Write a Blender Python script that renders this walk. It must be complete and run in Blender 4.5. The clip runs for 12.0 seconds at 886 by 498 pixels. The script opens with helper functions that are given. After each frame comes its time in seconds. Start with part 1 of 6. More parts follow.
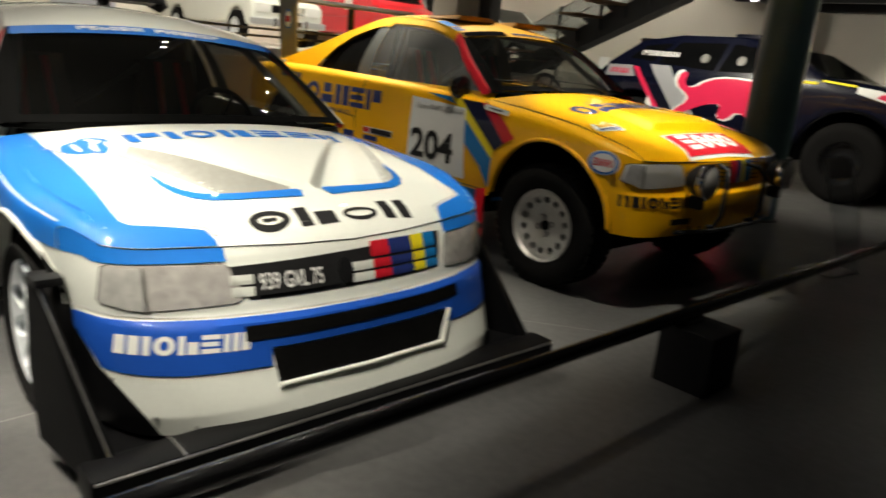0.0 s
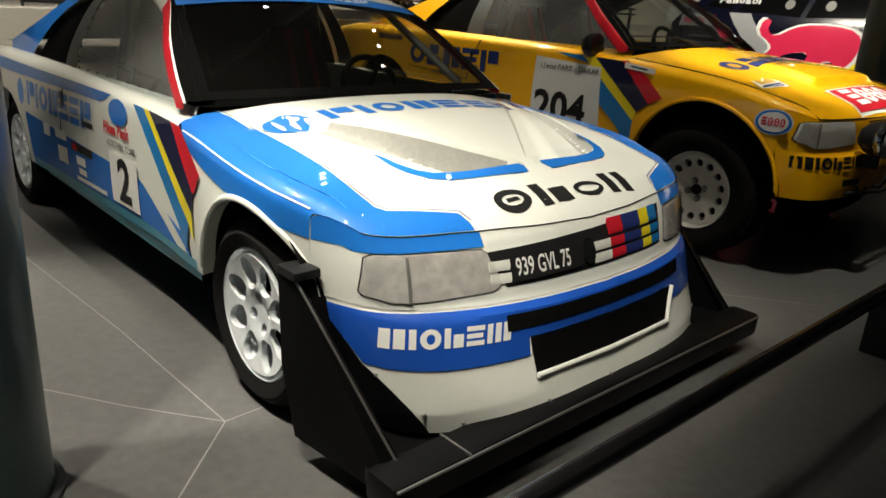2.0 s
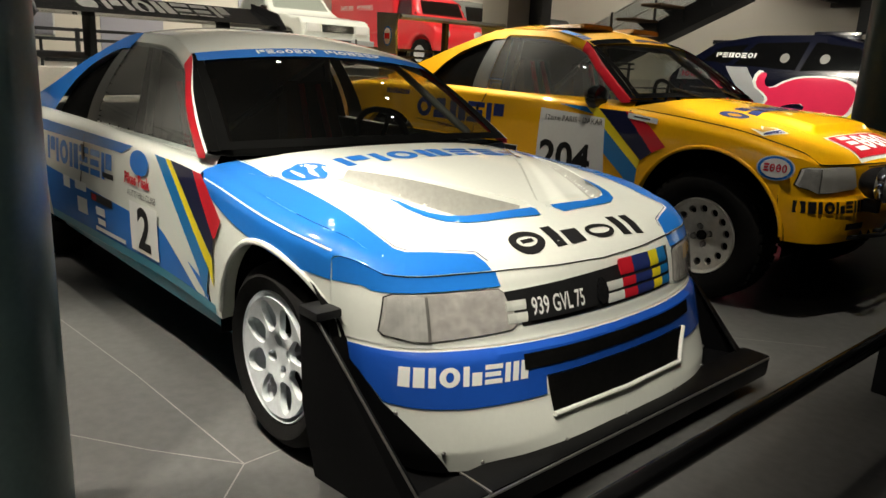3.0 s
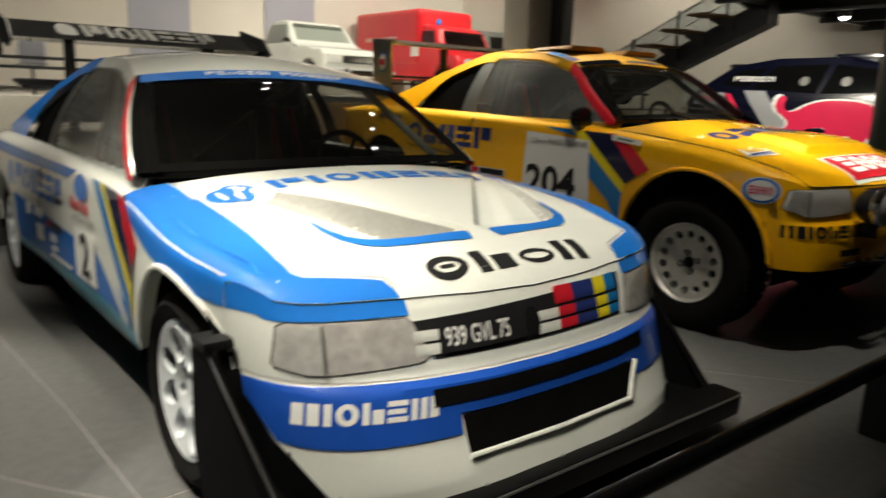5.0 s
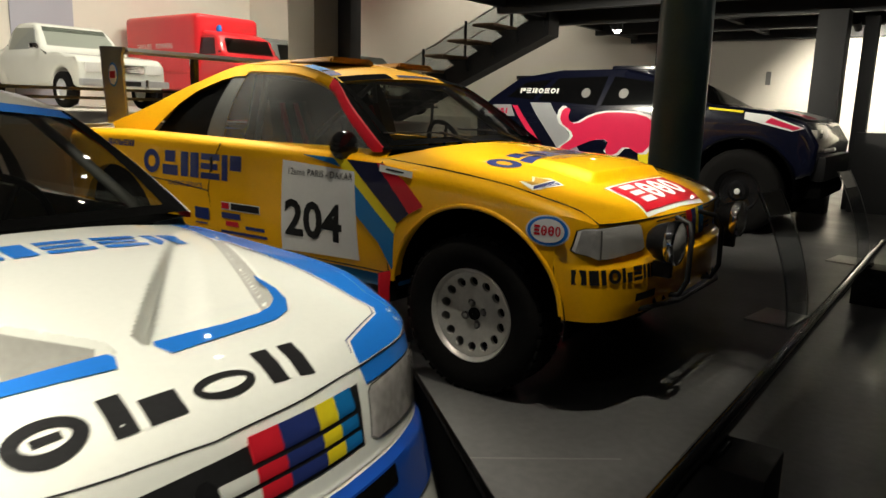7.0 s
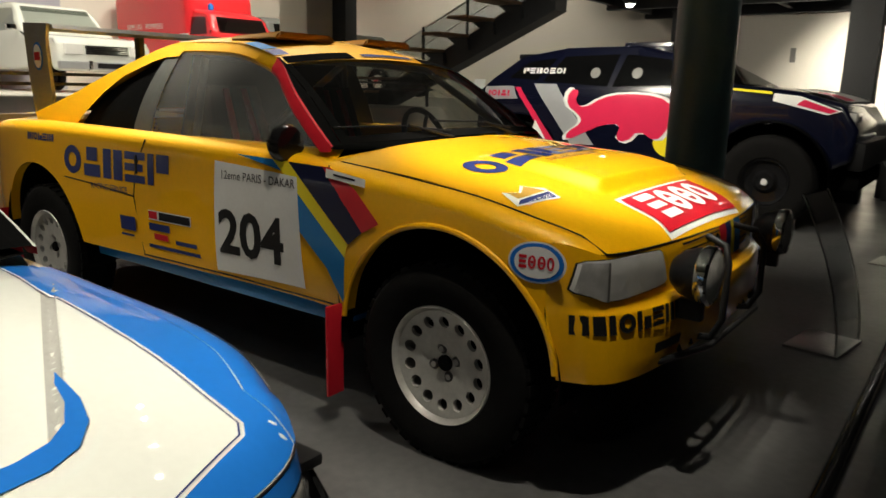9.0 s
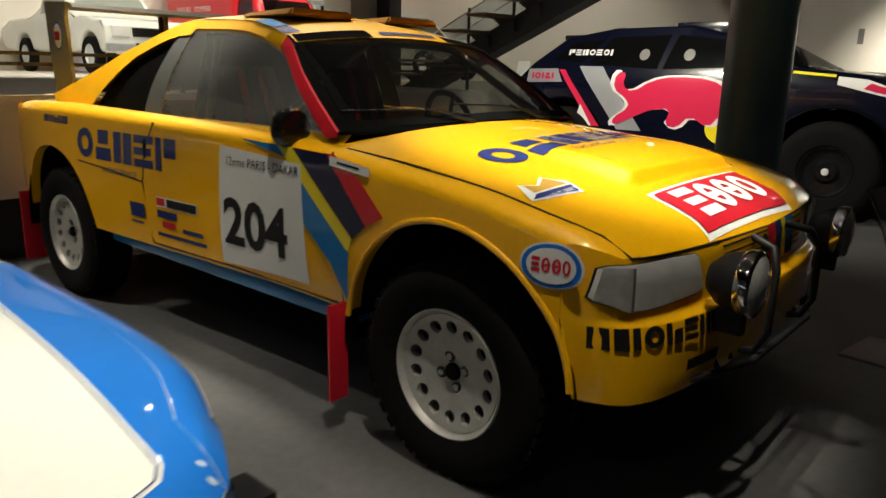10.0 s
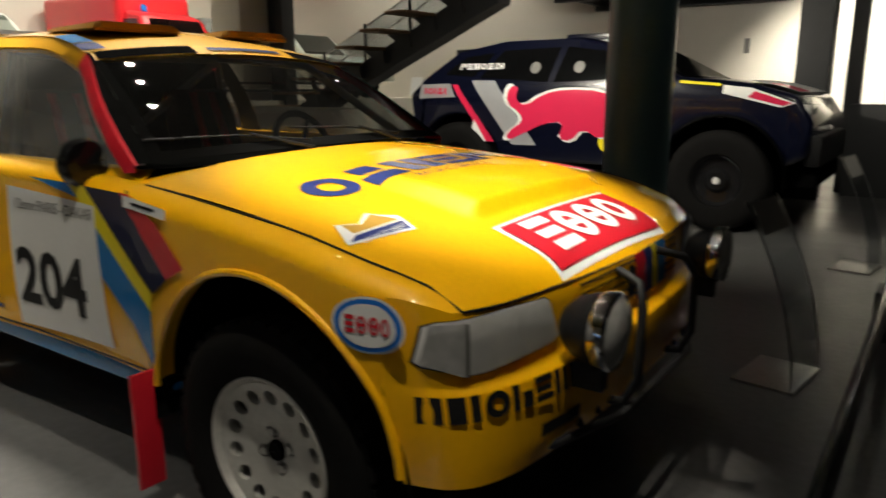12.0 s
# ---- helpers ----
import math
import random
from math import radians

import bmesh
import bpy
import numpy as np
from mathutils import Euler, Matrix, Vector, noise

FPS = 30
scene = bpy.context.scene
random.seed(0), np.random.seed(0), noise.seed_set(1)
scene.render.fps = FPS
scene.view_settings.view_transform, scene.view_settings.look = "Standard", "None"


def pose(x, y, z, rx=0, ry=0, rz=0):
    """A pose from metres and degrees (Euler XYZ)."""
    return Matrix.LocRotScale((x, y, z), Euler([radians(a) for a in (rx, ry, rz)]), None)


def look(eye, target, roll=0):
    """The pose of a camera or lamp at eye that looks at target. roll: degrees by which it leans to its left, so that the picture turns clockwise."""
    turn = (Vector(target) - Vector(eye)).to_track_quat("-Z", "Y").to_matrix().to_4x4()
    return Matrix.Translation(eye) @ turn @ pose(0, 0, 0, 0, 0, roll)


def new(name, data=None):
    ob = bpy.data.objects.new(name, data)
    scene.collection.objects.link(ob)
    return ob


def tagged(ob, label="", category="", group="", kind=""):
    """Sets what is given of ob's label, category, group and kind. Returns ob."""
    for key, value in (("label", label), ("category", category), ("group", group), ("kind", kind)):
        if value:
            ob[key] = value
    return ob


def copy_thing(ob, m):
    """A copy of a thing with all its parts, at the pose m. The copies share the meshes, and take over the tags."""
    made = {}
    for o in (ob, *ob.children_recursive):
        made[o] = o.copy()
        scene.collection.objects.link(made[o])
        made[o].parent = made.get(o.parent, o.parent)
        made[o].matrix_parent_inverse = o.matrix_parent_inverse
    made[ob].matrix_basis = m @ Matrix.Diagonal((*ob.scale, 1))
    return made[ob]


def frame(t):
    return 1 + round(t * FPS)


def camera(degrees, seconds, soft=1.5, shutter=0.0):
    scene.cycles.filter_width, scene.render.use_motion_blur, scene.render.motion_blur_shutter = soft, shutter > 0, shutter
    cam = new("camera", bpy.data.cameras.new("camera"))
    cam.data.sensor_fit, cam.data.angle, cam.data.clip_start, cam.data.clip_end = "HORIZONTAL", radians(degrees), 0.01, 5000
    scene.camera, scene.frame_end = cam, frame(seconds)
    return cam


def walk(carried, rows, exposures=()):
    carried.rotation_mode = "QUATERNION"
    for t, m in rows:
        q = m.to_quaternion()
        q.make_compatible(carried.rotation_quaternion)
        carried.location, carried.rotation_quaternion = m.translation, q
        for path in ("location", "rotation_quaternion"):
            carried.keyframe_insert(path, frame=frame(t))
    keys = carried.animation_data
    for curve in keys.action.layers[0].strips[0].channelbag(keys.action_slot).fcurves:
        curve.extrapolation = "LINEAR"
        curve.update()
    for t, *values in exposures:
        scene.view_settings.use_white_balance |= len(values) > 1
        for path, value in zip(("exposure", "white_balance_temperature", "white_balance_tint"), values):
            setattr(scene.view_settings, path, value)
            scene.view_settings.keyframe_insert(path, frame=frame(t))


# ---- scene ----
cam = camera(62.7, 12.0, soft=1.5, shutter=0.5)
PATH = [
    (0, (2.654, -3.358, 1.314), (1.264, -2.017, 0.791), 5.3),
    (0.5, (2.443, -3.464, 1.313), (0.916, -2.305, 0.742), 5.3),
    (1, (2.212, -3.516, 1.299), (0.651, -2.453, 0.64), 5.2),
    (1.5, (2.085, -3.611, 1.281), (0.571, -2.49, 0.609), 5.6),
    (2, (2.042, -3.776, 1.283), (0.645, -2.494, 0.647), 3.4),
    (2.5, (2.044, -3.851, 1.269), (0.627, -2.553, 0.716), 2.9),
    (3, (2.061, -3.851, 1.26), (0.624, -2.551, 0.765), 2.8),
    (3.2, (2.072, -3.833, 1.253), (0.637, -2.531, 0.756), 2.7),
    (4.8, (2.146, -3.509, 1.207), (0.588, -2.332, 0.775), 2.7),
    (5, (2.175, -3.47, 1.222), (0.656, -2.238, 0.803), 2.1),
    (5.5, (2.141, -3.34, 1.263), (0.854, -1.856, 0.888), 2.6),
    (6, (1.993, -3.136, 1.273), (0.817, -1.559, 0.912), 3.8),
    (6.5, (1.891, -2.958, 1.291), (0.719, -1.377, 0.936), 2.2),
    (7, (1.798, -2.697, 1.303), (0.642, -1.111, 0.921), 1.6),
    (7.2, (1.758, -2.57, 1.304), (0.593, -0.986, 0.94), 3.0),
    (8.8, (1.473, -2.009, 1.331), (0.323, -0.435, 0.884), 1.0),
    (9, (1.471, -1.951, 1.334), (0.297, -0.391, 0.9), 1.2),
    (9.5, (1.455, -1.778, 1.332), (0.2, -0.288, 0.881), 1.7),
    (10, (1.419, -1.671, 1.324), (0.147, -0.203, 0.845), 1.3),
    (10.1, (1.394, -1.58, 1.296), (0.125, -0.098, 0.857), 1.3),
    (10.5, (1.338, -1.547, 1.33), (0.077, -0.053, 0.906), 1.5),
    (11, (1.281, -1.417, 1.337), (0.09, 0.138, 0.936), 0.5),
    (11.5, (1.295, -1.312, 1.347), (0.079, 0.225, 0.946), 0.3),
    (12, (1.402, -1.201, 1.327), (0.291, 0.405, 0.893), -0.1),
]
walk(cam, [(t, look(eye, target, roll)) for t, eye, target, roll in PATH], [(0.0, 0.3), (0.5, 0.15), (1.0, 0.08), (7.0, 0.06), (9.0, 0.12), (12.0, 0.12)])

import functools
# light: museum track spots, no daylight
world = bpy.data.worlds.new("world")
scene.world = world
world.use_nodes = True
world.node_tree.nodes["Background"].inputs[0].default_value = (1.0, 0.9, 0.78, 1)
world.node_tree.nodes["Background"].inputs[1].default_value = 0.03


# ---------- materials ----------
def node_mat(name, colour, rough=0.5, metal=0.0, coat=0.0, grain=0.0, grain_scale=8.0, fine=60.0, bump=0.0, spread=0.0, spec=0.5):
    """Principled material with colour variation at two scales, roughness variation and fine relief."""
    m = bpy.data.materials.new(name)
    m.use_nodes = True
    nt = m.node_tree
    b = nt.nodes["Principled BSDF"]
    b.inputs["Base Color"].default_value = (*colour, 1)
    b.inputs["Roughness"].default_value = rough
    b.inputs["Metallic"].default_value = metal
    b.inputs["Coat Weight"].default_value = coat
    b.inputs["Coat Roughness"].default_value = 0.035
    b.inputs["Specular IOR Level"].default_value = spec
    tc = nt.nodes.new("ShaderNodeTexCoord")
    n1 = nt.nodes.new("ShaderNodeTexNoise")
    n1.inputs["Scale"].default_value, n1.inputs["Detail"].default_value = grain_scale, 6
    n2 = nt.nodes.new("ShaderNodeTexNoise")
    n2.inputs["Scale"].default_value, n2.inputs["Detail"].default_value = fine, 4
    nt.links.new(tc.outputs["Object"], n1.inputs["Vector"])
    nt.links.new(tc.outputs["Object"], n2.inputs["Vector"])
    if grain:
        mix = nt.nodes.new("ShaderNodeMath")
        mix.operation = "ADD"
        nt.links.new(n1.outputs["Fac"], mix.inputs[0])
        nt.links.new(n2.outputs["Fac"], mix.inputs[1])
        ramp = nt.nodes.new("ShaderNodeMapRange")
        ramp.inputs["From Min"].default_value, ramp.inputs["From Max"].default_value = 0.6, 1.4
        ramp.inputs["To Min"].default_value, ramp.inputs["To Max"].default_value = 1 - grain, 1 + grain
        nt.links.new(mix.outputs[0], ramp.inputs["Value"])
        hsv = nt.nodes.new("ShaderNodeHueSaturation")
        hsv.inputs["Color"].default_value = (*colour, 1)
        nt.links.new(ramp.outputs[0], hsv.inputs["Value"])
        nt.links.new(hsv.outputs["Color"], b.inputs["Base Color"])
    if spread:
        rr = nt.nodes.new("ShaderNodeMapRange")
        rr.inputs["From Min"].default_value, rr.inputs["From Max"].default_value = 0.3, 0.7
        rr.inputs["To Min"].default_value, rr.inputs["To Max"].default_value = max(0.02, rough - spread), rough + spread
        nt.links.new(n1.outputs["Fac"], rr.inputs["Value"])
        nt.links.new(rr.outputs[0], b.inputs["Roughness"])
    if bump:
        bp = nt.nodes.new("ShaderNodeBump")
        bp.inputs["Strength"].default_value, bp.inputs["Distance"].default_value = bump, 0.004
        nt.links.new(n2.outputs["Fac"], bp.inputs["Height"])
        nt.links.new(bp.outputs["Normal"], b.inputs["Normal"])
    return m


def glass_mat(name, tint, gloss=0.03, sheen_haze=0.0):
    """A pane: tinted see-through body with a Fresnel-driven gloss. The pale diffuse film stands in for milky
    reflections.
    """
    m = bpy.data.materials.new(name)
    m.use_nodes = True
    nt = m.node_tree
    nt.nodes.remove(nt.nodes["Principled BSDF"])
    out = nt.nodes["Material Output"]
    tr = nt.nodes.new("ShaderNodeBsdfTransparent")
    tr.inputs[0].default_value = (*tint, 1)
    gl = nt.nodes.new("ShaderNodeBsdfGlossy")
    gl.inputs["Roughness"].default_value = gloss
    lw = nt.nodes.new("ShaderNodeLayerWeight")
    lw.inputs["Blend"].default_value = 0.5
    pw = nt.nodes.new("ShaderNodeMath")
    pw.operation = 'POWER'
    pw.inputs[1].default_value = 4.5
    fr = nt.nodes.new("ShaderNodeMapRange")
    fr.inputs["To Min"].default_value, fr.inputs["To Max"].default_value = 0.06, 0.9
    nt.links.new(lw.outputs["Facing"], pw.inputs[0])
    nt.links.new(pw.outputs[0], fr.inputs["Value"])
    mx = nt.nodes.new("ShaderNodeMixShader")
    nt.links.new(fr.outputs[0], mx.inputs[0])
    nt.links.new(tr.outputs[0], mx.inputs[1])
    nt.links.new(gl.outputs[0], mx.inputs[2])
    # reflected brightness painted as a thin, uneven diffuse film
    if sheen_haze:
        df = nt.nodes.new("ShaderNodeBsdfDiffuse")
        df.inputs[0].default_value = (0.75, 0.75, 0.72, 1)
        nz = nt.nodes.new("ShaderNodeTexNoise")
        nz.inputs["Scale"].default_value, nz.inputs["Detail"].default_value = 3.0, 5
        mr = nt.nodes.new("ShaderNodeMapRange")
        mr.inputs["From Min"].default_value, mr.inputs["From Max"].default_value = 0.3, 0.7
        mr.inputs["To Min"].default_value, mr.inputs["To Max"].default_value = sheen_haze * 0.75, sheen_haze * 1.25
        nt.links.new(nz.outputs["Fac"], mr.inputs["Value"])
        m2 = nt.nodes.new("ShaderNodeMixShader")
        nt.links.new(mr.outputs[0], m2.inputs[0])
        nt.links.new(mx.outputs[0], m2.inputs[1])
        nt.links.new(df.outputs[0], m2.inputs[2])
        mx = m2
    nt.links.new(mx.outputs[0], out.inputs["Surface"])
    return m


def lamp_mat(name, colour, strength):
    m = bpy.data.materials.new(name)
    m.use_nodes = True
    b = m.node_tree.nodes["Principled BSDF"]
    b.inputs["Emission Color"].default_value = (*colour, 1)
    b.inputs["Emission Strength"].default_value = strength
    return m


def lens_mat(name, colour):
    """Fluted headlamp glass over a bright reflector; the colour mottle stands in for reflections inside it."""
    m = node_mat(name, colour, rough=0.2, coat=1.0, grain=0.3, grain_scale=5, fine=30)
    nt = m.node_tree
    b = nt.nodes["Principled BSDF"]
    b.inputs["Metallic"].default_value = 0.3
    wv = nt.nodes.new("ShaderNodeTexWave")
    wv.bands_direction = "Y"
    wv.inputs["Scale"].default_value, wv.inputs["Distortion"].default_value = 26, 0.3
    tc = nt.nodes.new("ShaderNodeTexCoord")
    nt.links.new(tc.outputs["Object"], wv.inputs["Vector"])
    bp = nt.nodes.new("ShaderNodeBump")
    bp.inputs["Strength"].default_value, bp.inputs["Distance"].default_value = 0.12, 0.003
    nt.links.new(wv.outputs["Fac"], bp.inputs["Height"])
    nt.links.new(bp.outputs["Normal"], b.inputs["Normal"])
    return m


WHITE = node_mat("white_paint", (0.77, 0.785, 0.73), 0.5, coat=1.0, spec=0.25, grain=0.03, grain_scale=3, bump=0.02)
# the car's blue made darker, for the less lit bumper band
SHADEDBLUE = node_mat("shaded_blue_paint", (0.01, 0.075, 0.42), 0.5, coat=0.9, spec=0.2, grain=0.05)
YELLOW = node_mat("yellow_paint", (0.95, 0.475, 0.0), 0.5, coat=1.0, spec=0.25, grain=0.05, grain_scale=3, bump=0.02)
BLUE = node_mat("blue_paint", (0.012, 0.165, 0.60), 0.5, coat=0.9, spec=0.2, grain=0.05)
NAVY = node_mat("navy_paint", (0.02, 0.035, 0.16), 0.5, coat=0.9, spec=0.2, grain=0.06)
CYAN = node_mat("light_blue_paint", (0.01, 0.19, 0.5), 0.5, coat=0.9, spec=0.2, grain=0.05)
INK = node_mat("ink_blue_paint", (0.008, 0.011, 0.045), 0.5, coat=0.9, spec=0.2, grain=0.06)
TEAL = node_mat("teal_paint", (0.02, 0.23, 0.34), 0.35, coat=0.4, grain=0.1)
RED = node_mat("red_paint", (0.62, 0.015, 0.03), 0.5, coat=0.9, spec=0.2, grain=0.05)
FIRE = node_mat("fire_red_paint", (0.72, 0.02, 0.03), 0.35, coat=0.6, grain=0.05, grain_scale=2)
YSTRIPE = node_mat("bright_yellow_paint", (0.88, 0.72, 0.02), 0.5, coat=0.9, spec=0.2, grain=0.04)
BLACK = node_mat("black_plastic", (0.012, 0.012, 0.013), 0.5, spec=0.25, grain=0.3, bump=0.15)
GLOSSBLACK = node_mat("gloss_black", (0.01, 0.01, 0.011), 0.16, coat=0.6, grain=0.2)
PLATE = node_mat("satin_black_composite", (0.004, 0.004, 0.0045), 0.4, spec=0.12, grain=0.25, grain_scale=5, bump=0.05, spread=0.08)
DARK = node_mat("dark_interior", (0.006, 0.006, 0.006), 0.8, grain=0.3, bump=0.2, spec=0.0)
RUBBER = node_mat("rubber", (0.0065, 0.0062, 0.0062), 0.8, spec=0.1, grain=0.3, grain_scale=12, bump=0.3)
RIM = node_mat("grey_alloy", (0.5, 0.49, 0.46), 0.42, metal=0.35, grain=0.12, grain_scale=20, bump=0.05)
WRIM = node_mat("white_alloy", (0.58, 0.61, 0.64), 0.35, metal=0.15, grain=0.1, grain_scale=20)
STEEL = node_mat("steel", (0.42, 0.41, 0.4), 0.3, metal=0.9, grain=0.15)
CHROME = node_mat("chrome", (0.8, 0.8, 0.8), 0.08, metal=1.0)
DECALWHITE = node_mat("white_vinyl", (0.78, 0.78, 0.76), 0.42, grain=0.04)
LENS = lens_mat("lamp_lens", (0.72, 0.71, 0.68))
# light and dark mottle in the colour imitates reflections inside the lamp
REFLECTOR = node_mat("lamp_reflector", (0.70, 0.67, 0.64), 0.24, metal=0.35, coat=0.7, grain=0.3, grain_scale=16, fine=34, bump=1.0)
FROSTED = node_mat("frosted_reflector", (0.80, 0.79, 0.76), 0.35, metal=0.1, coat=0.7, grain=0.12, grain_scale=12, fine=40, bump=0.6)
QUARTER = node_mat("dark_grey_panel", (0.055, 0.055, 0.05), 0.55, grain=0.15, bump=0.1)
LENSCLEAR = glass_mat("lamp_cover_glass", (0.95, 0.95, 0.95), 0.05)
GLASS = glass_mat("clear_glass", (0.62, 0.64, 0.62), 0.015, 0.004)
DARKGLASS = glass_mat("dark_glass", (0.22, 0.23, 0.23), 0.03, 0.004)
CLEAR = glass_mat("clear_plexiglass", (0.8, 0.83, 0.84), 0.03, 0.11)
SEAT = node_mat("seat_cloth", (0.05, 0.02, 0.02), 0.85, grain=0.3, bump=0.2)
BELT = node_mat("red_belt", (0.5, 0.02, 0.03), 0.7, grain=0.1)
GREYTRIM = node_mat("grey_trim", (0.17, 0.165, 0.155), 0.5, grain=0.15, bump=0.1)
PLASTER = node_mat("plaster", (0.66, 0.62, 0.55), 0.85, grain=0.06, grain_scale=0.9, bump=0.2)
PANEL = node_mat("grey_panel", (0.36, 0.36, 0.42), 0.6, grain=0.08, grain_scale=0.7)
GREENSTEEL = node_mat("green_steel", (0.055, 0.095, 0.095), 0.33, grain=0.15, grain_scale=4, bump=0.08)
DARKSTEEL = node_mat("dark_steel", (0.026, 0.027, 0.029), 0.5, grain=0.2, grain_scale=3, bump=0.1)
WOOD = node_mat("wood_tread", (0.24, 0.14, 0.07), 0.5, grain=0.25, grain_scale=6)
VANGREY = node_mat("van_grey_green", (0.16, 0.17, 0.16), 0.5, grain=0.1)
SUVBLUE = node_mat("suv_dark_blue", (0.0025, 0.0035, 0.013), 0.25, coat=0.7, grain=0.1)
SUVRED = node_mat("suv_red", (0.68, 0.02, 0.08), 0.35, coat=0.3, grain=0.05)
SILVER = node_mat("suv_silver", (0.45, 0.46, 0.48), 0.35, metal=0.4, grain=0.05)


# ---------- mesh tools ----------
def curve(*pts):
    """A smooth function through (x, value) pairs."""
    xs = [p[0] for p in pts]
    ys = [p[1] for p in pts]
    n = len(xs)
    d = [(ys[i + 1] - ys[i]) / (xs[i + 1] - xs[i]) for i in range(n - 1)]
    m = [d[0]] + [0 if d[i - 1] * d[i] <= 0 else 2 * d[i - 1] * d[i] / (d[i - 1] + d[i]) for i in range(1, n - 1)] + [d[-1]]

    def f(x):
        if x <= xs[0]:
            return ys[0]
        if x >= xs[-1]:
            return ys[-1]
        i = max(k for k in range(n - 1) if xs[k] <= x)
        h = xs[i + 1] - xs[i]
        t = (x - xs[i]) / h
        return (ys[i] * (1 + 2 * t) * (1 - t) ** 2 + h * m[i] * t * (1 - t) ** 2
                + ys[i + 1] * t * t * (3 - 2 * t) + h * m[i + 1] * t * t * (t - 1))
    return f


def lerp(a, b, t):
    return a + (b - a) * t


def grid(us, vs, f):
    """A sheet of quads through f(u, v)."""
    bm = bmesh.new()
    rows = [[bm.verts.new(f(u, v)) for v in vs] for u in us]
    for a, b in zip(rows, rows[1:]):
        for i in range(len(vs) - 1):
            bm.faces.new((a[i], a[i + 1], b[i + 1], b[i]))
    return bm


def steps(a, b, n):
    return [a + (b - a) * i / n for i in range(n + 1)]


def merge(bm, other):
    me = bpy.data.meshes.new("tmp")
    other.to_mesh(me)
    bm.from_mesh(me)
    bpy.data.meshes.remove(me)
    other.free()
    return bm


def box(x0, x1, y0, y1, z0, z1, bevel=0.0, seg=2):
    bm = bmesh.new()
    bmesh.ops.create_cube(bm, size=1)
    for v in bm.verts:
        v.co = Vector((lerp(x0, x1, v.co.x + 0.5), lerp(y0, y1, v.co.y + 0.5), lerp(z0, z1, v.co.z + 0.5)))
    if bevel:
        bmesh.ops.bevel(bm, geom=bm.edges[:], offset=bevel, segments=seg, profile=0.7, affect="EDGES")
    return bm


def prism(poly, d, thick):
    """poly: 3D outline (planar); pushed along d by thick."""
    bm = bmesh.new()
    vs = [bm.verts.new(p) for p in poly]
    f = bm.faces.new(vs)
    r = bmesh.ops.extrude_face_region(bm, geom=[f])
    bmesh.ops.translate(bm, vec=Vector(d).normalized() * thick, verts=[g for g in r["geom"] if isinstance(g, bmesh.types.BMVert)])
    bmesh.ops.recalc_face_normals(bm, faces=bm.faces)
    return bm


def lathe(profile, axis="y", n=48):
    """profile: (radius, along) pairs, turned about an axis."""
    bm = bmesh.new()
    rings = []
    for r, a in profile:
        ring = []
        for i in range(n):
            c, s = math.cos(2 * math.pi * i / n) * r, math.sin(2 * math.pi * i / n) * r
            ring.append(bm.verts.new((c, a, s) if axis == "y" else (c, s, a) if axis == "z" else (a, c, s)))
        rings.append(ring)
    for a, b in zip(rings, rings[1:]):
        for i in range(n):
            bm.faces.new((a[i], a[(i + 1) % n], b[(i + 1) % n], b[i]))
    bmesh.ops.recalc_face_normals(bm, faces=bm.faces)
    return bm


def tube(points, r, n=10):
    """A round bar along 3D points."""
    bm = bmesh.new()
    pts = [Vector(p) for p in points]
    rings = []
    for i, p in enumerate(pts):
        d = (pts[min(i + 1, len(pts) - 1)] - pts[max(i - 1, 0)]).normalized()
        a = d.orthogonal().normalized()
        b = d.cross(a)
        if rings:
            a = (last - d * last.dot(d)).normalized()
            b = d.cross(a)
        last = a
        rings.append([bm.verts.new(p + r * (math.cos(2 * math.pi * k / n) * a + math.sin(2 * math.pi * k / n) * b)) for k in range(n)])
    for a, b in zip(rings, rings[1:]):
        for k in range(n):
            bm.faces.new((a[k], a[(k + 1) % n], b[(k + 1) % n], b[k]))
    bm.faces.new(rings[0][::-1])
    bm.faces.new(rings[-1])
    return bm


def part(name, bm, material, parent, label="", smooth=True, sharp=40):
    """Links bm as one mesh object under parent (or alone)."""
    me = bpy.data.meshes.new(name)
    bm.to_mesh(me)
    bm.free()
    me.materials.append(material)
    if smooth:
        me.shade_smooth()
        me.set_sharp_from_angle(angle=radians(sharp))
    ob = new(name, me)
    if parent:
        ob.parent = parent
    if label:
        ob["label"] = label
    return ob


def thing(name, m, label, category, group="", kind=""):
    ob = new(name)
    ob.matrix_basis = m
    return tagged(ob, label, category, group, kind)


def solid(name, bm, material, label, category, kind="", group="", sharp=40):
    return tagged(part(name, bm, material, None, sharp=sharp), label, category, group, kind)


def outline(poly, step=0.05):
    """A flat sheet in (a, b) from one or more outlines, cut fine enough to be laid on a curved surface."""
    bm = bmesh.new()
    for p in poly:
        vs = [bm.verts.new((a, b, 0)) for a, b in p]
        bm.faces.new(vs).normal_update()
    bmesh.ops.triangulate(bm, faces=bm.faces[:])
    return slice_sheet(bm, step)


def slice_sheet(bm, step):
    for ax in (0, 1):
        lo = min(v.co[ax] for v in bm.verts)
        hi = max(v.co[ax] for v in bm.verts)
        k = lo + step
        while k < hi - 1e-4:
            co, no = [0, 0, 0], [0, 0, 0]
            co[ax], no[ax] = k, 1
            bmesh.ops.bisect_plane(bm, geom=bm.verts[:] + bm.edges[:] + bm.faces[:], plane_co=co, plane_no=no)
            k += step
    return bm


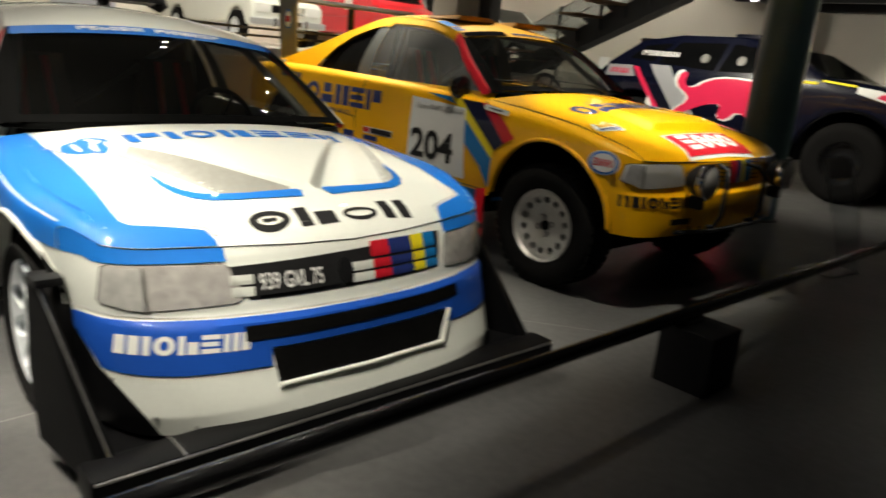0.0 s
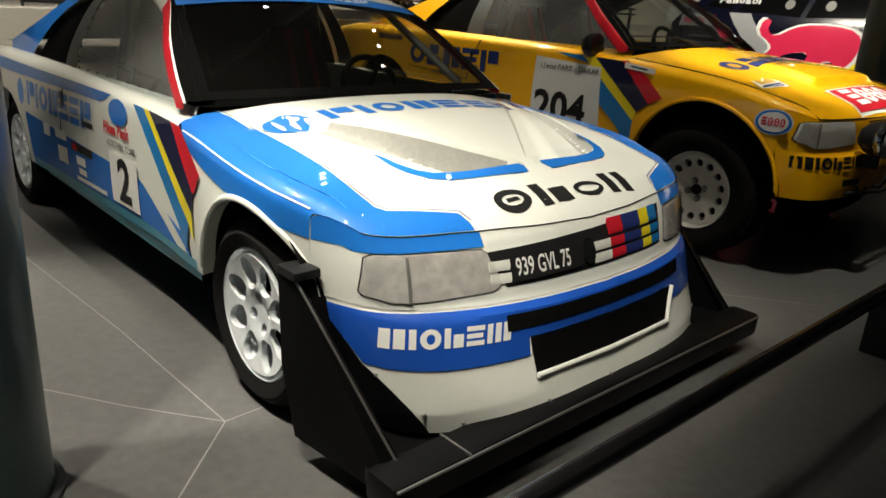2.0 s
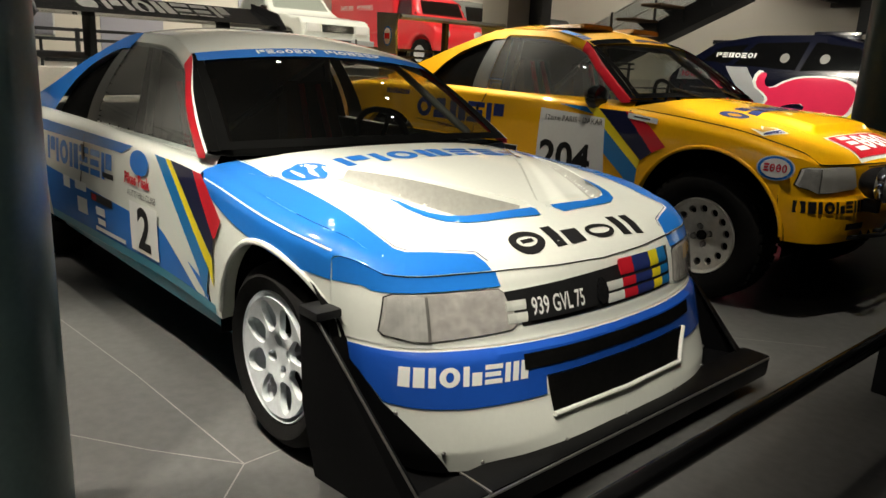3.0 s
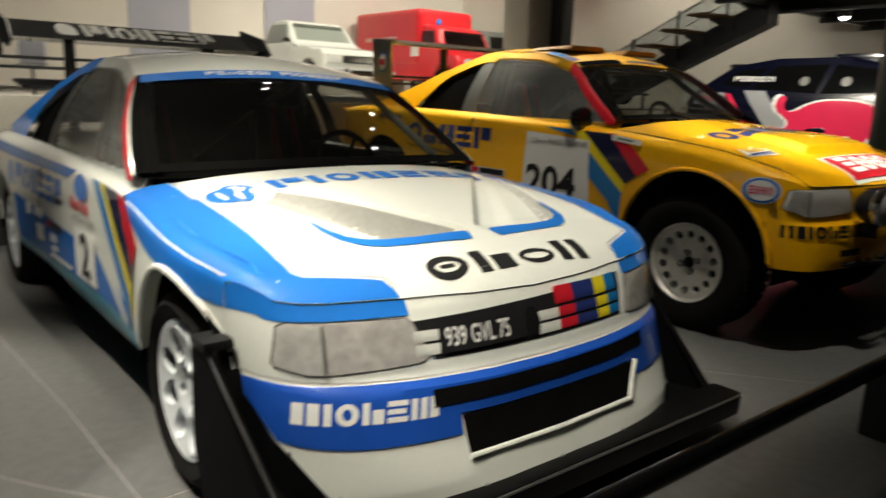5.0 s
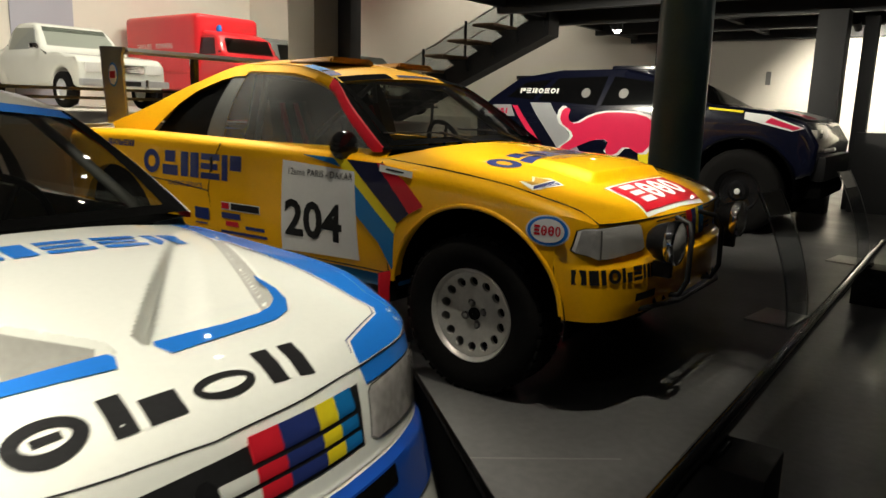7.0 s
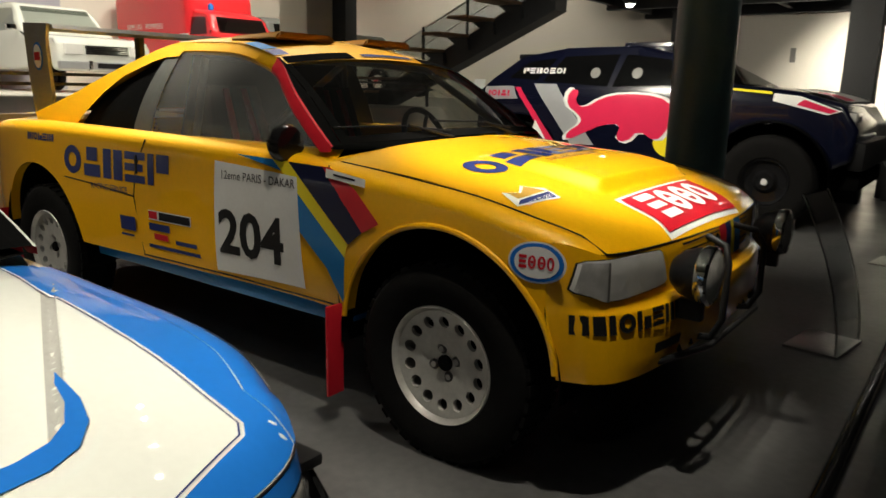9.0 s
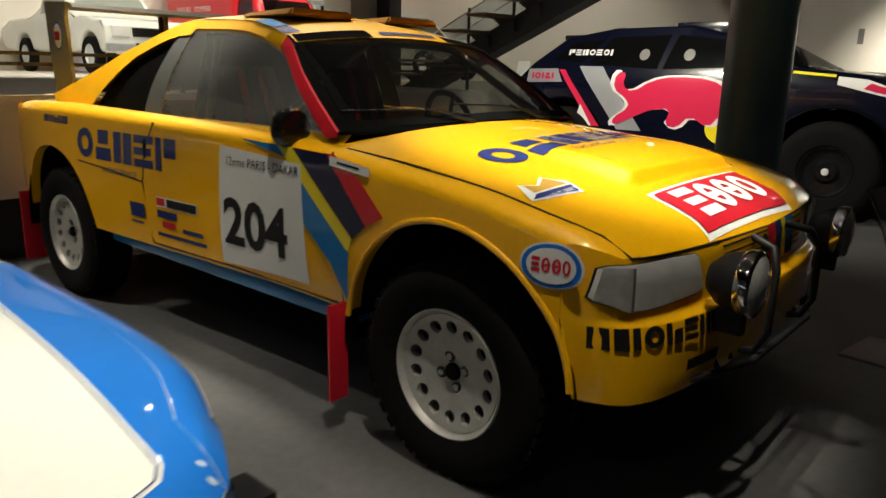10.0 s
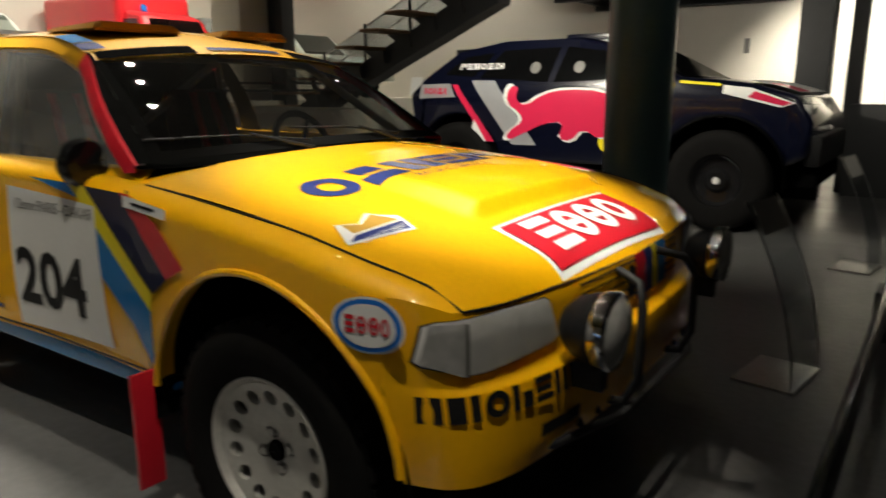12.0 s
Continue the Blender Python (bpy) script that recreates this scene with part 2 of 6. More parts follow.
def lay(bm, f, out, thick=0.0015, lift=0.0025):
    """Lays a flat sheet on the surface f(a, b) -> Vector, lifted along out."""
    out = Vector(out)
    for v in bm.verts:
        v.co = f(v.co.x, v.co.y) + out * lift
    return bm


def rounded(poly, times=2):
    """Cuts the corners of an outline."""
    for _ in range(times):
        poly = [p for (a, b), (c, d) in zip(poly, poly[1:] + poly[:1]) for p in ((lerp(a, c, 0.25), lerp(b, d, 0.25)), (lerp(a, c, 0.75), lerp(b, d, 0.75)))]
    return poly


def oval(ca, cb, ra, rb, n=36):
    return [(ca + ra * math.cos(2 * math.pi * i / n), cb + rb * math.sin(2 * math.pi * i / n)) for i in range(n)]


def text_sheet(words, height, step=0.05, squeeze=1.0, bold=0.0):
    """Lettering in the built-in font as a flat sheet, its lower left corner at the origin."""
    cu = bpy.data.curves.new("text", "FONT")
    cu.body, cu.size, cu.resolution_u, cu.offset = words, 1.0, 3, bold
    ob = bpy.data.objects.new("text", cu)
    scene.collection.objects.link(ob)
    me = bpy.data.meshes.new_from_object(ob.evaluated_get(bpy.context.evaluated_depsgraph_get()))
    bm = bmesh.new()
    bm.from_mesh(me)
    bpy.data.objects.remove(ob)
    bpy.data.curves.remove(cu)
    bpy.data.meshes.remove(me)
    x0 = min(v.co.x for v in bm.verts)
    y0 = min(v.co.y for v in bm.verts)
    k = height / (max(v.co.y for v in bm.verts) - y0)
    for v in bm.verts:
        v.co = Vector(((v.co.x - x0) * k * squeeze, (v.co.y - y0) * k, 0))
    return slice_sheet(bm, step) if step else bm


BARS = {  # plain bars in a unit square: x0, y0, x1, y1
    "i": [(0, 0, 1, 1)],
    "e": [(0, 0, 1, 0.25), (0, 0.38, 0.9, 0.62), (0, 0.75, 1, 1)],
    "n": [(0, 0, 0.36, 1), (0.5, 0, 1, 1)],
    "h": [(0, 0, 0.32, 1), (0.46, 0, 1, 0.66)],
    "m": [(0, 0, 0.42, 1), (0.54, 0, 1, 1)],
    "p": [(0, 0, 0.3, 1), (0.42, 0.42, 1, 1)],
    "a": [(0.05, 0, 0.95, 0.42), (0.2, 0.54, 0.8, 1)],
}


def glyphs(code, w, h, gap=0.18, step=0.05, slant=0.0):
    """A word mark as a row of plain bars and rings; w, h of the whole. o is a ring, u a lower ring, i a narrow bar."""
    wide = [0.32 if c == "i" else 1.0 for c in code]
    unit = w / (sum(wide) + gap * (len(code) - 1))
    x = 0.0
    out = []
    for c, k in zip(code, wide):
        a, b = x, x + unit * k
        bmg = bmesh.new()
        if c in "ous":
            top = h * 0.7 if c == "u" else h
            n, t = 24, min(0.3 * (b - a), 0.3 * top)
            ring = [[bmg.verts.new(((a + b) / 2 + ((b - a) / 2 - d) * math.cos(2 * math.pi * i / n), top / 2 + (top / 2 - d * 0.85) * math.sin(2 * math.pi * i / n), 0)) for i in range(n)] for d in (0, t)]
            for i in range(n):
                bmg.faces.new((ring[0][i], ring[0][(i + 1) % n], ring[1][(i + 1) % n], ring[1][i]))
            if c == "s":
                bmg.faces.new([bmg.verts.new((lerp(a, b, p), top * q, 0)) for p, q in ((0.32, 0.41), (0.68, 0.41), (0.68, 0.59), (0.32, 0.59))])
        else:
            for x0, y0, x1, y1 in BARS[c]:
                bmg.faces.new([bmg.verts.new((lerp(a, b, p), h * q, 0)) for p, q in ((x0, y0), (x1, y0), (x1, y1), (x0, y1))])
        slice_sheet(bmg, step)
        for v in bmg.verts:
            v.co.x += slant * v.co.y
        out.append(bmg)
        x = b + unit * gap
    return out


def shift(bm, da, db):
    if isinstance(bm, list):
        return [shift(b, da, db) for b in bm]
    for v in bm.verts:
        v.co.x += da
        v.co.y += db
    return bm


# ---------- racing car shell (shared by both coupes), x forward from the front axle ----------
SHOULDER = curve((-3.75, 0.86), (-3.3, 0.895), (-2.8, 0.905), (-1.8, 0.89), (-1.1, 0.87), (-0.6, 0.845), (-0.2, 0.815), (0.1, 0.785), (0.35, 0.735), (0.55, 0.675), (0.68, 0.635))
CROWN = curve((-3.75, 0.92), (-2.4, 0.95), (-0.85, 0.93), (-0.55, 0.918), (-0.2, 0.885), (0.15, 0.825), (0.4, 0.765), (0.58, 0.705), (0.665, 0.66))
ROOFLINE = curve((-3.15, 0.93), (-2.75, 1.055), (-2.35, 1.215), (-1.95, 1.335), (-1.55, 1.325), (-1.15, 1.25), (-0.9, 1.085), (-0.62, 0.895))
R_EDGE = 0.075


class Shape:
    """The plan of one shell: nose is the foremost point, the side ends at corner_x, bow is how far the front draws back across its width."""
    def __init__(self, scale, nose, corner_x, widths, bow, lip, square):
        self.scale, self.nose, self.corner_x, self.lip, self.square = scale, nose, corner_x, lip, square
        self.widths, self.bow = curve(*widths), curve(*bow)
        self.corner_y = bow[-1][0]

    def width(self, x):
        return self.widths(min(x, self.corner_x))

    def side_y(self, x, z):
        """Half width of the body side."""
        up = max(0.0, z - 0.55)
        low = max(0.0, 0.5 - z)
        return (self.width(x) - 0.16 * up * up - 0.25 * low * low) * self.scale

    def top_z(self, x, y):
        """Height of bonnet or deck."""
        w = self.width(x) * self.scale - R_EDGE
        k = min(1.0, abs(y) / w)
        return SHOULDER(x) + (CROWN(x) - SHOULDER(x)) * (1 - k ** 2.2)

    def skin(self, x, y):
        """Height of the upper surface ahead of the wheel, rounded shoulders included."""
        w = self.side_y(self.corner_x, 0.62)
        if abs(y) <= w - R_EDGE:
            return self.top_z(x, y)
        zs = SHOULDER(x) - R_EDGE * 0.7
        a = math.acos(max(0.0, min(1.0, 1 - (w - abs(y)) / R_EDGE)))
        return zs + (self.top_z(x, w - R_EDGE) - zs) * math.sin(a)

    def nose_x(self, y, z):
        """The front surface; lip: how far the bumper and spoiler stand forward at a height."""
        y = min(self.corner_y, abs(y) * self.corner_y / self.side_y(self.corner_x, z))
        k = y / self.corner_y
        return self.nose + self.lip(z) * (1 - k ** 4) - self.bow(y) + self.square * k * k * min(1.0, max(0.0, (0.48 - z) / 0.28))

    def front(self, a, b):
        return Vector((self.nose_x(a, b), a, b))


DROP = 0.028


def edge_of(sh):
    """The leading edge of the bonnet over a nose: y -> (x, z)."""
    @functools.lru_cache(maxsize=None)
    def f(y):
        z = 0.66
        q = max(0.0, (y - (sh.side_y(sh.corner_x, 0.62) - R_EDGE)) / R_EDGE)
        for _ in range(24):
            x = sh.nose_x(y, z)
            z = 0.5 * z + 0.5 * (sh.skin(x, y) - DROP * (1 - q))
        return x, z
    return lambda y: f(round(abs(y), 4))


def roll(x, xe):
    """How far the bonnet has rolled down just behind its leading edge."""
    return DROP * max(0.0, 1 - (xe - x) / 0.085) ** 2


def house_y(z):
    d = z - 0.88
    return 0.815 - 0.22 * d - 0.78 * d * d


def screen(v, u):
    """The windscreen: v across -1 to 1, u up."""
    p0 = Vector((-0.62 + 0.13 * (1 - v * v), 0.755 * v, 0.90 + 0.02 * (1 - v * v)))
    p1 = Vector((-1.15 + 0.03 * (1 - v * v), 0.625 * v, 1.245 + 0.045 * (1 - v * v)))
    p = p0.lerp(p1, u)
    p.z += 0.025 * u * (1 - u) * 4
    return p


def roof(v, u):
    x = lerp(-1.15 + 0.03 * (1 - v * v), -1.98, u)
    e = ROOFLINE(x)
    y = (house_y(e) + 0.004) * v
    return Vector((x, y, e + (0.045 + 0.012 * u) * (1 - v * v)))


def race_car(name, m, paint, label, arch, arch_z, sill, zb, sh, hole, lamp_q, lamp_split):
    """The painted shell, glazing and cabin. arch: wheel opening radius; arch_z: its middle."""
    car = thing(name, m, label, "racing car")
    sy, top_z, nose_x, front, wscale = sh.side_y, sh.top_z, sh.nose_x, sh.front, sh.scale
    edge = edge_of(sh)
    x5 = sh.corner_x

    def z_low(x):
        z = sill
        for xa in (0.0, -2.9):
            if abs(x - xa) < arch:
                z = max(z, arch_z + math.sqrt(arch * arch - (x - xa) ** 2))
        return z

    xs = set(steps(-3.72, x5, 84))
    for xa in (0.0, -2.9):
        xs |= {xa + arch * math.cos(math.pi * i / 28) for i in range(29)} | {xa - arch - 0.001, xa + arch + 0.001}
    xs = sorted(x for x in xs if x <= x5 + 1e-6)
    for s in (-1, 1):
        def f(x, t):
            zl, zs = z_low(x), SHOULDER(x) - R_EDGE * 0.7
            if t < 0:                      # turned-in lower edge
                return (x, s * (sy(x, zl) - 0.05 * -t), zl + 0.004)
            if t <= 1:
                z = lerp(zl, zs, t)
                return (x, s * sy(x, z), z)
            a = (t - 1) * math.pi / 2      # rounded shoulder
            w = sy(x, zs)
            tz = top_z(x, w - R_EDGE)
            return (x, s * (w - R_EDGE * (1 - math.cos(a))), zs + (tz - roll(x, edge(w - R_EDGE)[0]) - zs) * math.sin(a))
        bm = grid(xs, [-1.0, -0.5] + steps(0, 1, 12) + steps(1, 2, 6)[1:], f)
        bmesh.ops.recalc_face_normals(bm, faces=bm.faces)
        part("body_side", bm, paint, car)
        # rounded corner of the wing ahead of the side
        wc = sy(x5, 0.62)
        def cap(y, t):
            xe = edge(y)[0] - 0.0005
            x = lerp(min(x5 - 0.002, xe), xe, t)
            q = max(0.0, (y - (wc - R_EDGE)) / R_EDGE)
            return (x, s * y, sh.skin(x, y) - roll(x, xe) * (1 - q))
        bm = grid(steps(wc - R_EDGE - 0.005, wc - 0.0005, 12), steps(0, 1, 14), cap)
        bmesh.ops.recalc_face_normals(bm, faces=bm.faces)
        part("wing_corner", bm, paint, car)
        if paint is WHITE:
            part("wing_corner_band", grid(steps(wc - R_EDGE - 0.005, wc - 0.0005, 12), steps(0, 1, 14), lambda y, t: Vector(cap(y, t)) + Vector((0.0025, s * 0.0025, 0.003))), BLUE, car, "blue wing corner")
        # inner wheel housings
        for xa in (0.0, -2.9):
            hb = grid(steps(-0.12, math.pi + 0.12, 20), [0, 1], lambda a, t: (xa + (arch + 0.012) * math.cos(a), s * lerp(sy(xa, 0.6) - 0.03, 0.45, t), arch_z + (arch + 0.012) * math.sin(a)))
            merge(hb, grid(steps(0, math.pi, 16), [0.02, 1], lambda a, r: (xa + (arch + 0.01) * r * math.cos(a), s * 0.46, arch_z + (arch + 0.01) * r * math.sin(a))))
            part("wheel_housing", hb, DARK, car)
        # rolled lip round the front wheel opening
        part("arch_lip", tube([(arch * math.cos(a), s * (sy(min(x5, arch * math.cos(a)), 0.6) - 0.002), arch_z + (arch + 0.004) * math.sin(a)) for a in steps(0.45 if paint is WHITE else 0.12, math.pi - 0.12, 30)], 0.011, 8), paint, car)
        # sill
        part("sill", box(-2.9 + arch + 0.01, -arch - 0.01, min(s * 0.6, s * (sy(-1, sill) - 0.02)), max(s * 0.6, s * (sy(-1, sill) - 0.02)), sill - 0.075, sill + 0.006, 0.02), TEAL if paint is WHITE else CYAN, car, "blue sill")

    # bonnet
    def hood(u, v):
        y = v * (sh.width(lerp(-0.66, 0.5, u)) * wscale - R_EDGE - 0.004)
        xe = edge(y)[0] - 0.001
        x = lerp(-0.62 + 0.13 * (1 - v * v) + 0.005, xe, u ** 0.8)
        z = top_z(x, y) + 0.001 - roll(x, xe)
        return Vector((x, y, z + hole(x, y)))
    bm = grid(steps(0, 1, 140), steps(-1, 1, 170), lambda u, v: hood(u, v))
    bmesh.ops.recalc_face_normals(bm, faces=bm.faces)
    part("bonnet", bm, paint, car)
    # cowl under the windscreen, rear deck, engine cover, tail
    part("cowl", grid(steps(0, 1, 6), steps(-1, 1, 20), lambda u, v: (lerp(-0.72, -0.60 + 0.13 * (1 - v * v), u), 0.80 * v * wscale, 0.885)), DARK, car)
    bm = grid(steps(0, 1, 24), steps(-1, 1, 20), lambda u, v: (lerp(-1.97, -3.3, u), v * house_y(ROOFLINE(max(-3.12, lerp(-1.97, -3.3, u)))), ROOFLINE(lerp(-1.97, -3.3, u)) + 0.02 * (1 - v * v)))
    part("engine_cover", bm, paint, car)
    bm = grid(steps(-3.72, -3.05, 10), steps(-1, 1, 20), lambda x, v: (x, v * (sy(x, 0.85) - R_EDGE), top_z(x, v * (sh.width(x) - R_EDGE))))
    part("rear_deck", bm, paint, car)
    bm = grid(steps(-1, 1, 16), steps(0.3, 1, 8), lambda v, t: (-3.72 - 0.04 * (1 - v * v), v * sy(-3.72, 0.9 * t), 0.86 * t))
    part("tail_panel", bm, paint, car)
    part("shoulder_strip", grid(steps(-2.95, -0.6, 40), [0, 1], lambda x, t: (x, -lerp(sy(x, 0.85) - R_EDGE, 0.76, t), lerp(top_z(x, 0.9), 0.885, t))), paint, car)
    part("shoulder_strip", grid(steps(-2.95, -0.6, 40), [0, 1], lambda x, t: (x, lerp(sy(x, 0.85) - R_EDGE, 0.76, t), lerp(top_z(x, 0.9), 0.885, t))), paint, car)
    part("floor_pan", box(-3.6, 0.45, -0.62, 0.62, sill - 0.03, sill + 0.03, 0.02), DARK, car)

    # cabin: side frames, glazing
    side = lambda s, off=0.0: (lambda a, b: Vector((a, s * (house_y(b) + off), b)))
    top = lambda x0, x1, n, d=0.0: [(x, ROOFLINE(x) - d) for x in steps(x0, x1, n)]
    for s in (-1, 1):
        for nm, xa, xb, mt in (("front_pillar", -0.62, -1.14, RED), ("roof_rail", -1.14, -1.93, paint)):
            frame_a = top(xa, xb, 12) + top(xb, xa - (0.06 if xa == -0.62 else 0), 12, 0.045)
            bm = lay(outline([frame_a], 0.08), side(s), (0, 0, 0), lift=0)
            bmesh.ops.solidify(bm, geom=bm.faces[:], thickness=0.02)
            part(nm, bm, mt, car, "red painted pillar" if mt is RED else "")
        def fill(u, t):
            p = screen(s, u)
            q = side(s)(lerp(-0.62, -1.15, u), ROOFLINE(lerp(-0.62, -1.15, u)))
            return p.lerp(q, t) + Vector((0.002, 0, 0.004 * math.sin(math.pi * t)))
        part("pillar_trim", grid(steps(0, 1, 14), steps(0.84, 1, 3), fill), paint if paint is WHITE else RED, car)
        part("screen_border", grid(steps(0, 1, 14), steps(0, 0.84, 3), fill), DARK, car)
        but = top(-1.88, -3.12, 14) + [(-3.05, 0.87), (-2.62, 0.895)] + top(-2.42, -1.93, 5, 0.115)[:1] + top(-2.3, -1.9, 4, 0.075)
        bm = lay(outline([but], 0.08), side(s, 0.004), (0, 0, 0), lift=0)
        part("rear_pillar", bm, BLUE if paint is WHITE else paint, car)
        win = [(-0.70, 0.885), (-1.88, 0.885)] + [(-1.89, 1.285)] + top(-1.85, -0.80, 12, 0.048)
        bm = lay(outline([win], 0.06), side(s, -0.006), (0, 0, 0), lift=0)
        part("side_window", bm, CLEAR if s < 0 else GLASS, car, "clear plexiglass side window")
        q1 = [(-1.885, 0.885), (-2.05, 0.885), (-2.02, 1.262), (-1.9, 1.30)]
        part("quarter_panel", lay(outline([q1], 0.06), side(s, -0.004), (0, 0, 0), lift=0), QUARTER, car, "grey quarter panel")
        q2 = [(-2.055, 0.885), (-2.62, 0.89), (-2.45, 1.07), (-2.025, 1.265)]
        part("quarter_vent", lay(outline([q2], 0.06), side(s, -0.03), (0, 0, 0), lift=0), DARK, car, "black quarter vent")
        if s < 0:                          # rivets round the window
            rb = bmesh.new()
            bmesh.ops.create_uvsphere(rb, u_segments=6, v_segments=4, radius=0.005)
            first = part("rivet", rb, BLACK, car)
            for i in range(9):
                for a, b in ((lerp(-0.8, -1.82, i / 8), 0.905), (lerp(-1.86, -1.885, i / 8), lerp(0.91, 1.26, i / 8))):
                    o = new("rivet", first.data)
                    o.parent, o.location = car, side(s, 0.0)(a, b)
            first.location = side(s, 0.0)(-1.85, 0.93)
    part("windscreen", grid(steps(-1, 1, 24), steps(0.0, 1, 10), lambda v, u: screen(v, u)), GLASS, car, "clear windscreen over a black dashboard")
    bm = grid(steps(-1, 1, 30), [0, 1], lambda v, t: screen(v, 0.0 + 0.06 * t) + Vector((0.003, 0, 0.003)))
    for s in (-1, 1):
        merge(bm, grid(steps(0, 1, 14), [0, 1], lambda u, t: screen(s * (1 - 0.055 * t), u) + Vector((0.003, 0, 0.003))))
    part("windscreen_seal", bm, DARK, car, "black windscreen surround")
    part("visor_strip", grid(steps(-0.98, 0.98, 24), [0.88, 1.0], lambda v, u: screen(v, u) + Vector((0.005, 0, 0.005))), BLUE if paint is WHITE else YELLOW, car, "coloured sun strip")
    part("roof", grid(steps(-1, 1, 24), steps(0, 1, 14), lambda v, u: roof(v, u)), paint, car)
    # interior
    part("dashboard", box(-0.98, -0.66, -0.7, 0.7, 0.70, 0.875, 0.04), DARK, car)
    part("rear_bulkhead", prism([(-1.95, -0.72, 0.4), (-1.95, 0.72, 0.4), (-1.95, 0.5, 1.3), (-1.95, -0.5, 1.3)], (1, 0, 0), 0.02), DARK, car)
    for y in (-0.36, 0.36):
        bm = box(-1.72, -1.22, y - 0.24, y + 0.24, 0.32, 0.45, 0.05)
        merge(bm, prism([(-1.62, y - 0.24, 0.4), (-1.62, y + 0.24, 0.4), (-1.82, y + 0.15, 1.12), (-1.82, y - 0.15, 1.12)], (-1, 0, -0.2), 0.1))
        part("seat", bm, SEAT, car, "dark bucket seat")
        for d in (-0.07, 0.07):
            part("harness_strap", tube([(-1.60, y + d, 0.5), (-1.70, y + d, 0.8), (-1.81, y + d * 0.8, 1.1)], 0.018, 6), BELT, car, "red harness strap")
    for s in (-1, 1):
        part("roll_cage_bar", tube([(-0.72, s * 0.70, 0.6), (-0.80, s * 0.69, 0.92), (-1.24, s * 0.55, 1.23), (-1.85, s * 0.50, 1.27), (-1.9, s * 0.62, 0.5)], 0.02), GREYTRIM, car)
    part("roll_cage_bar", tube([(-1.85, -0.5, 1.27), (-1.85, 0.5, 1.27)], 0.02), GREYTRIM, car)
    part("roll_cage_bar", tube([(-1.88, -0.58, 0.55), (-1.85, 0.48, 1.25)], 0.02), GREYTRIM, car)
    wheel_at = Matrix.Translation((-1.08, 0.36, 0.86)) @ Euler((0, radians(65), 0)).to_matrix().to_4x4()
    bm = bmesh.new()
    for i in range(28):
        for k in range(8):
            a, b = 2 * math.pi * i / 28, 2 * math.pi * k / 8
            bm.verts.new(wheel_at @ Vector(((0.165 + 0.016 * math.cos(b)) * math.cos(a), (0.165 + 0.016 * math.cos(b)) * math.sin(a), 0.016 * math.sin(b))))
    bm.verts.ensure_lookup_table()
    for i in range(28):
        for k in range(8):
            bm.faces.new([bm.verts[j] for j in (i * 8 + k, (i + 1) % 28 * 8 + k, (i + 1) % 28 * 8 + (k + 1) % 8, i * 8 + (k + 1) % 8)])
    for a in (0.5, 2.6, 4.7):
        merge(bm, tube([wheel_at @ Vector((0, 0, -0.02)), wheel_at @ Vector((0.16 * math.cos(a), 0.16 * math.sin(a), 0))], 0.012, 6))
    part("steering_wheel", bm, BLACK, car)

    # front surface
    zt = lambda y: edge(y)[1]

    def nose(v, t):
        y = v * sy(x5, 0.55)
        z = lerp(zb, zt(y), t)
        y = v * (sy(x5, z) + 0.001)
        return (nose_x(y, z), y, z)

    vs = [math.sin(a) for a in steps(-math.pi / 2, math.pi / 2, 72)]
    bm = grid(vs, steps(0, 1, 90), nose)
    bmesh.ops.recalc_face_normals(bm, faces=bm.faces)
    part("nose", bm, paint, car, sharp=85)
    for s in (-1, 1):
        q = lamp_q
        soft = [p for (a, b), (c, d) in zip(q, q[1:] + q[:1]) for p in ((lerp(a, c, 0.09), lerp(b, d, 0.09)), (lerp(a, c, 0.91), lerp(b, d, 0.91)))]
        cy = sum(p[0] for p in q) / 6
        cz = sum(p[1] for p in q) / 6
        grow = lambda k, d: [(s * (cy + (y - cy) * k), cz + (z - cz) * k * d) for y, z in soft]
        part("headlamp_frame", lay(outline([grow(1.012, 1.025)], 0.03), front, (1, 0, 0), lift=0.004), BLACK, car)
        lamp = part("headlamp", lay(outline([grow(1.0, 1.0)], 0.03), front, (1, 0, 0), lift=0.006), REFLECTOR if paint is WHITE else FROSTED, car, "clear glass headlamp over a bright reflector")
        split = lamp_split
        ind = [(s * split, q[5][1] + 0.002), (s * split, q[3][1] - 0.006), (s * (q[3][0] - 0.004), q[3][1] - 0.004), (s * (q[4][0] - 0.004), q[4][1] + 0.004), (s * (q[5][0] + 0.03), q[5][1] + 0.004)]
        part("indicator", lay(outline([ind], 0.03), front, (1, 0, 0), lift=0.0105), LENS, lamp, "fluted clear indicator lens")
        part("lamp_divider", lay(outline([[(s * (split - 0.006), q[5][1] + 0.001), (s * (split + 0.002), q[5][1] + 0.001), (s * (split + 0.002), q[3][1] - 0.006), (s * (split - 0.006), q[3][1] - 0.006)]], 0.03), front, (1, 0, 0), lift=0.0125), GREYTRIM, lamp)
        part("lamp_glass", lay(outline([grow(0.995, 0.99)], 0.03), front, (1, 0, 0), lift=0.018), LENSCLEAR, lamp)
    return car, front, sy, edge


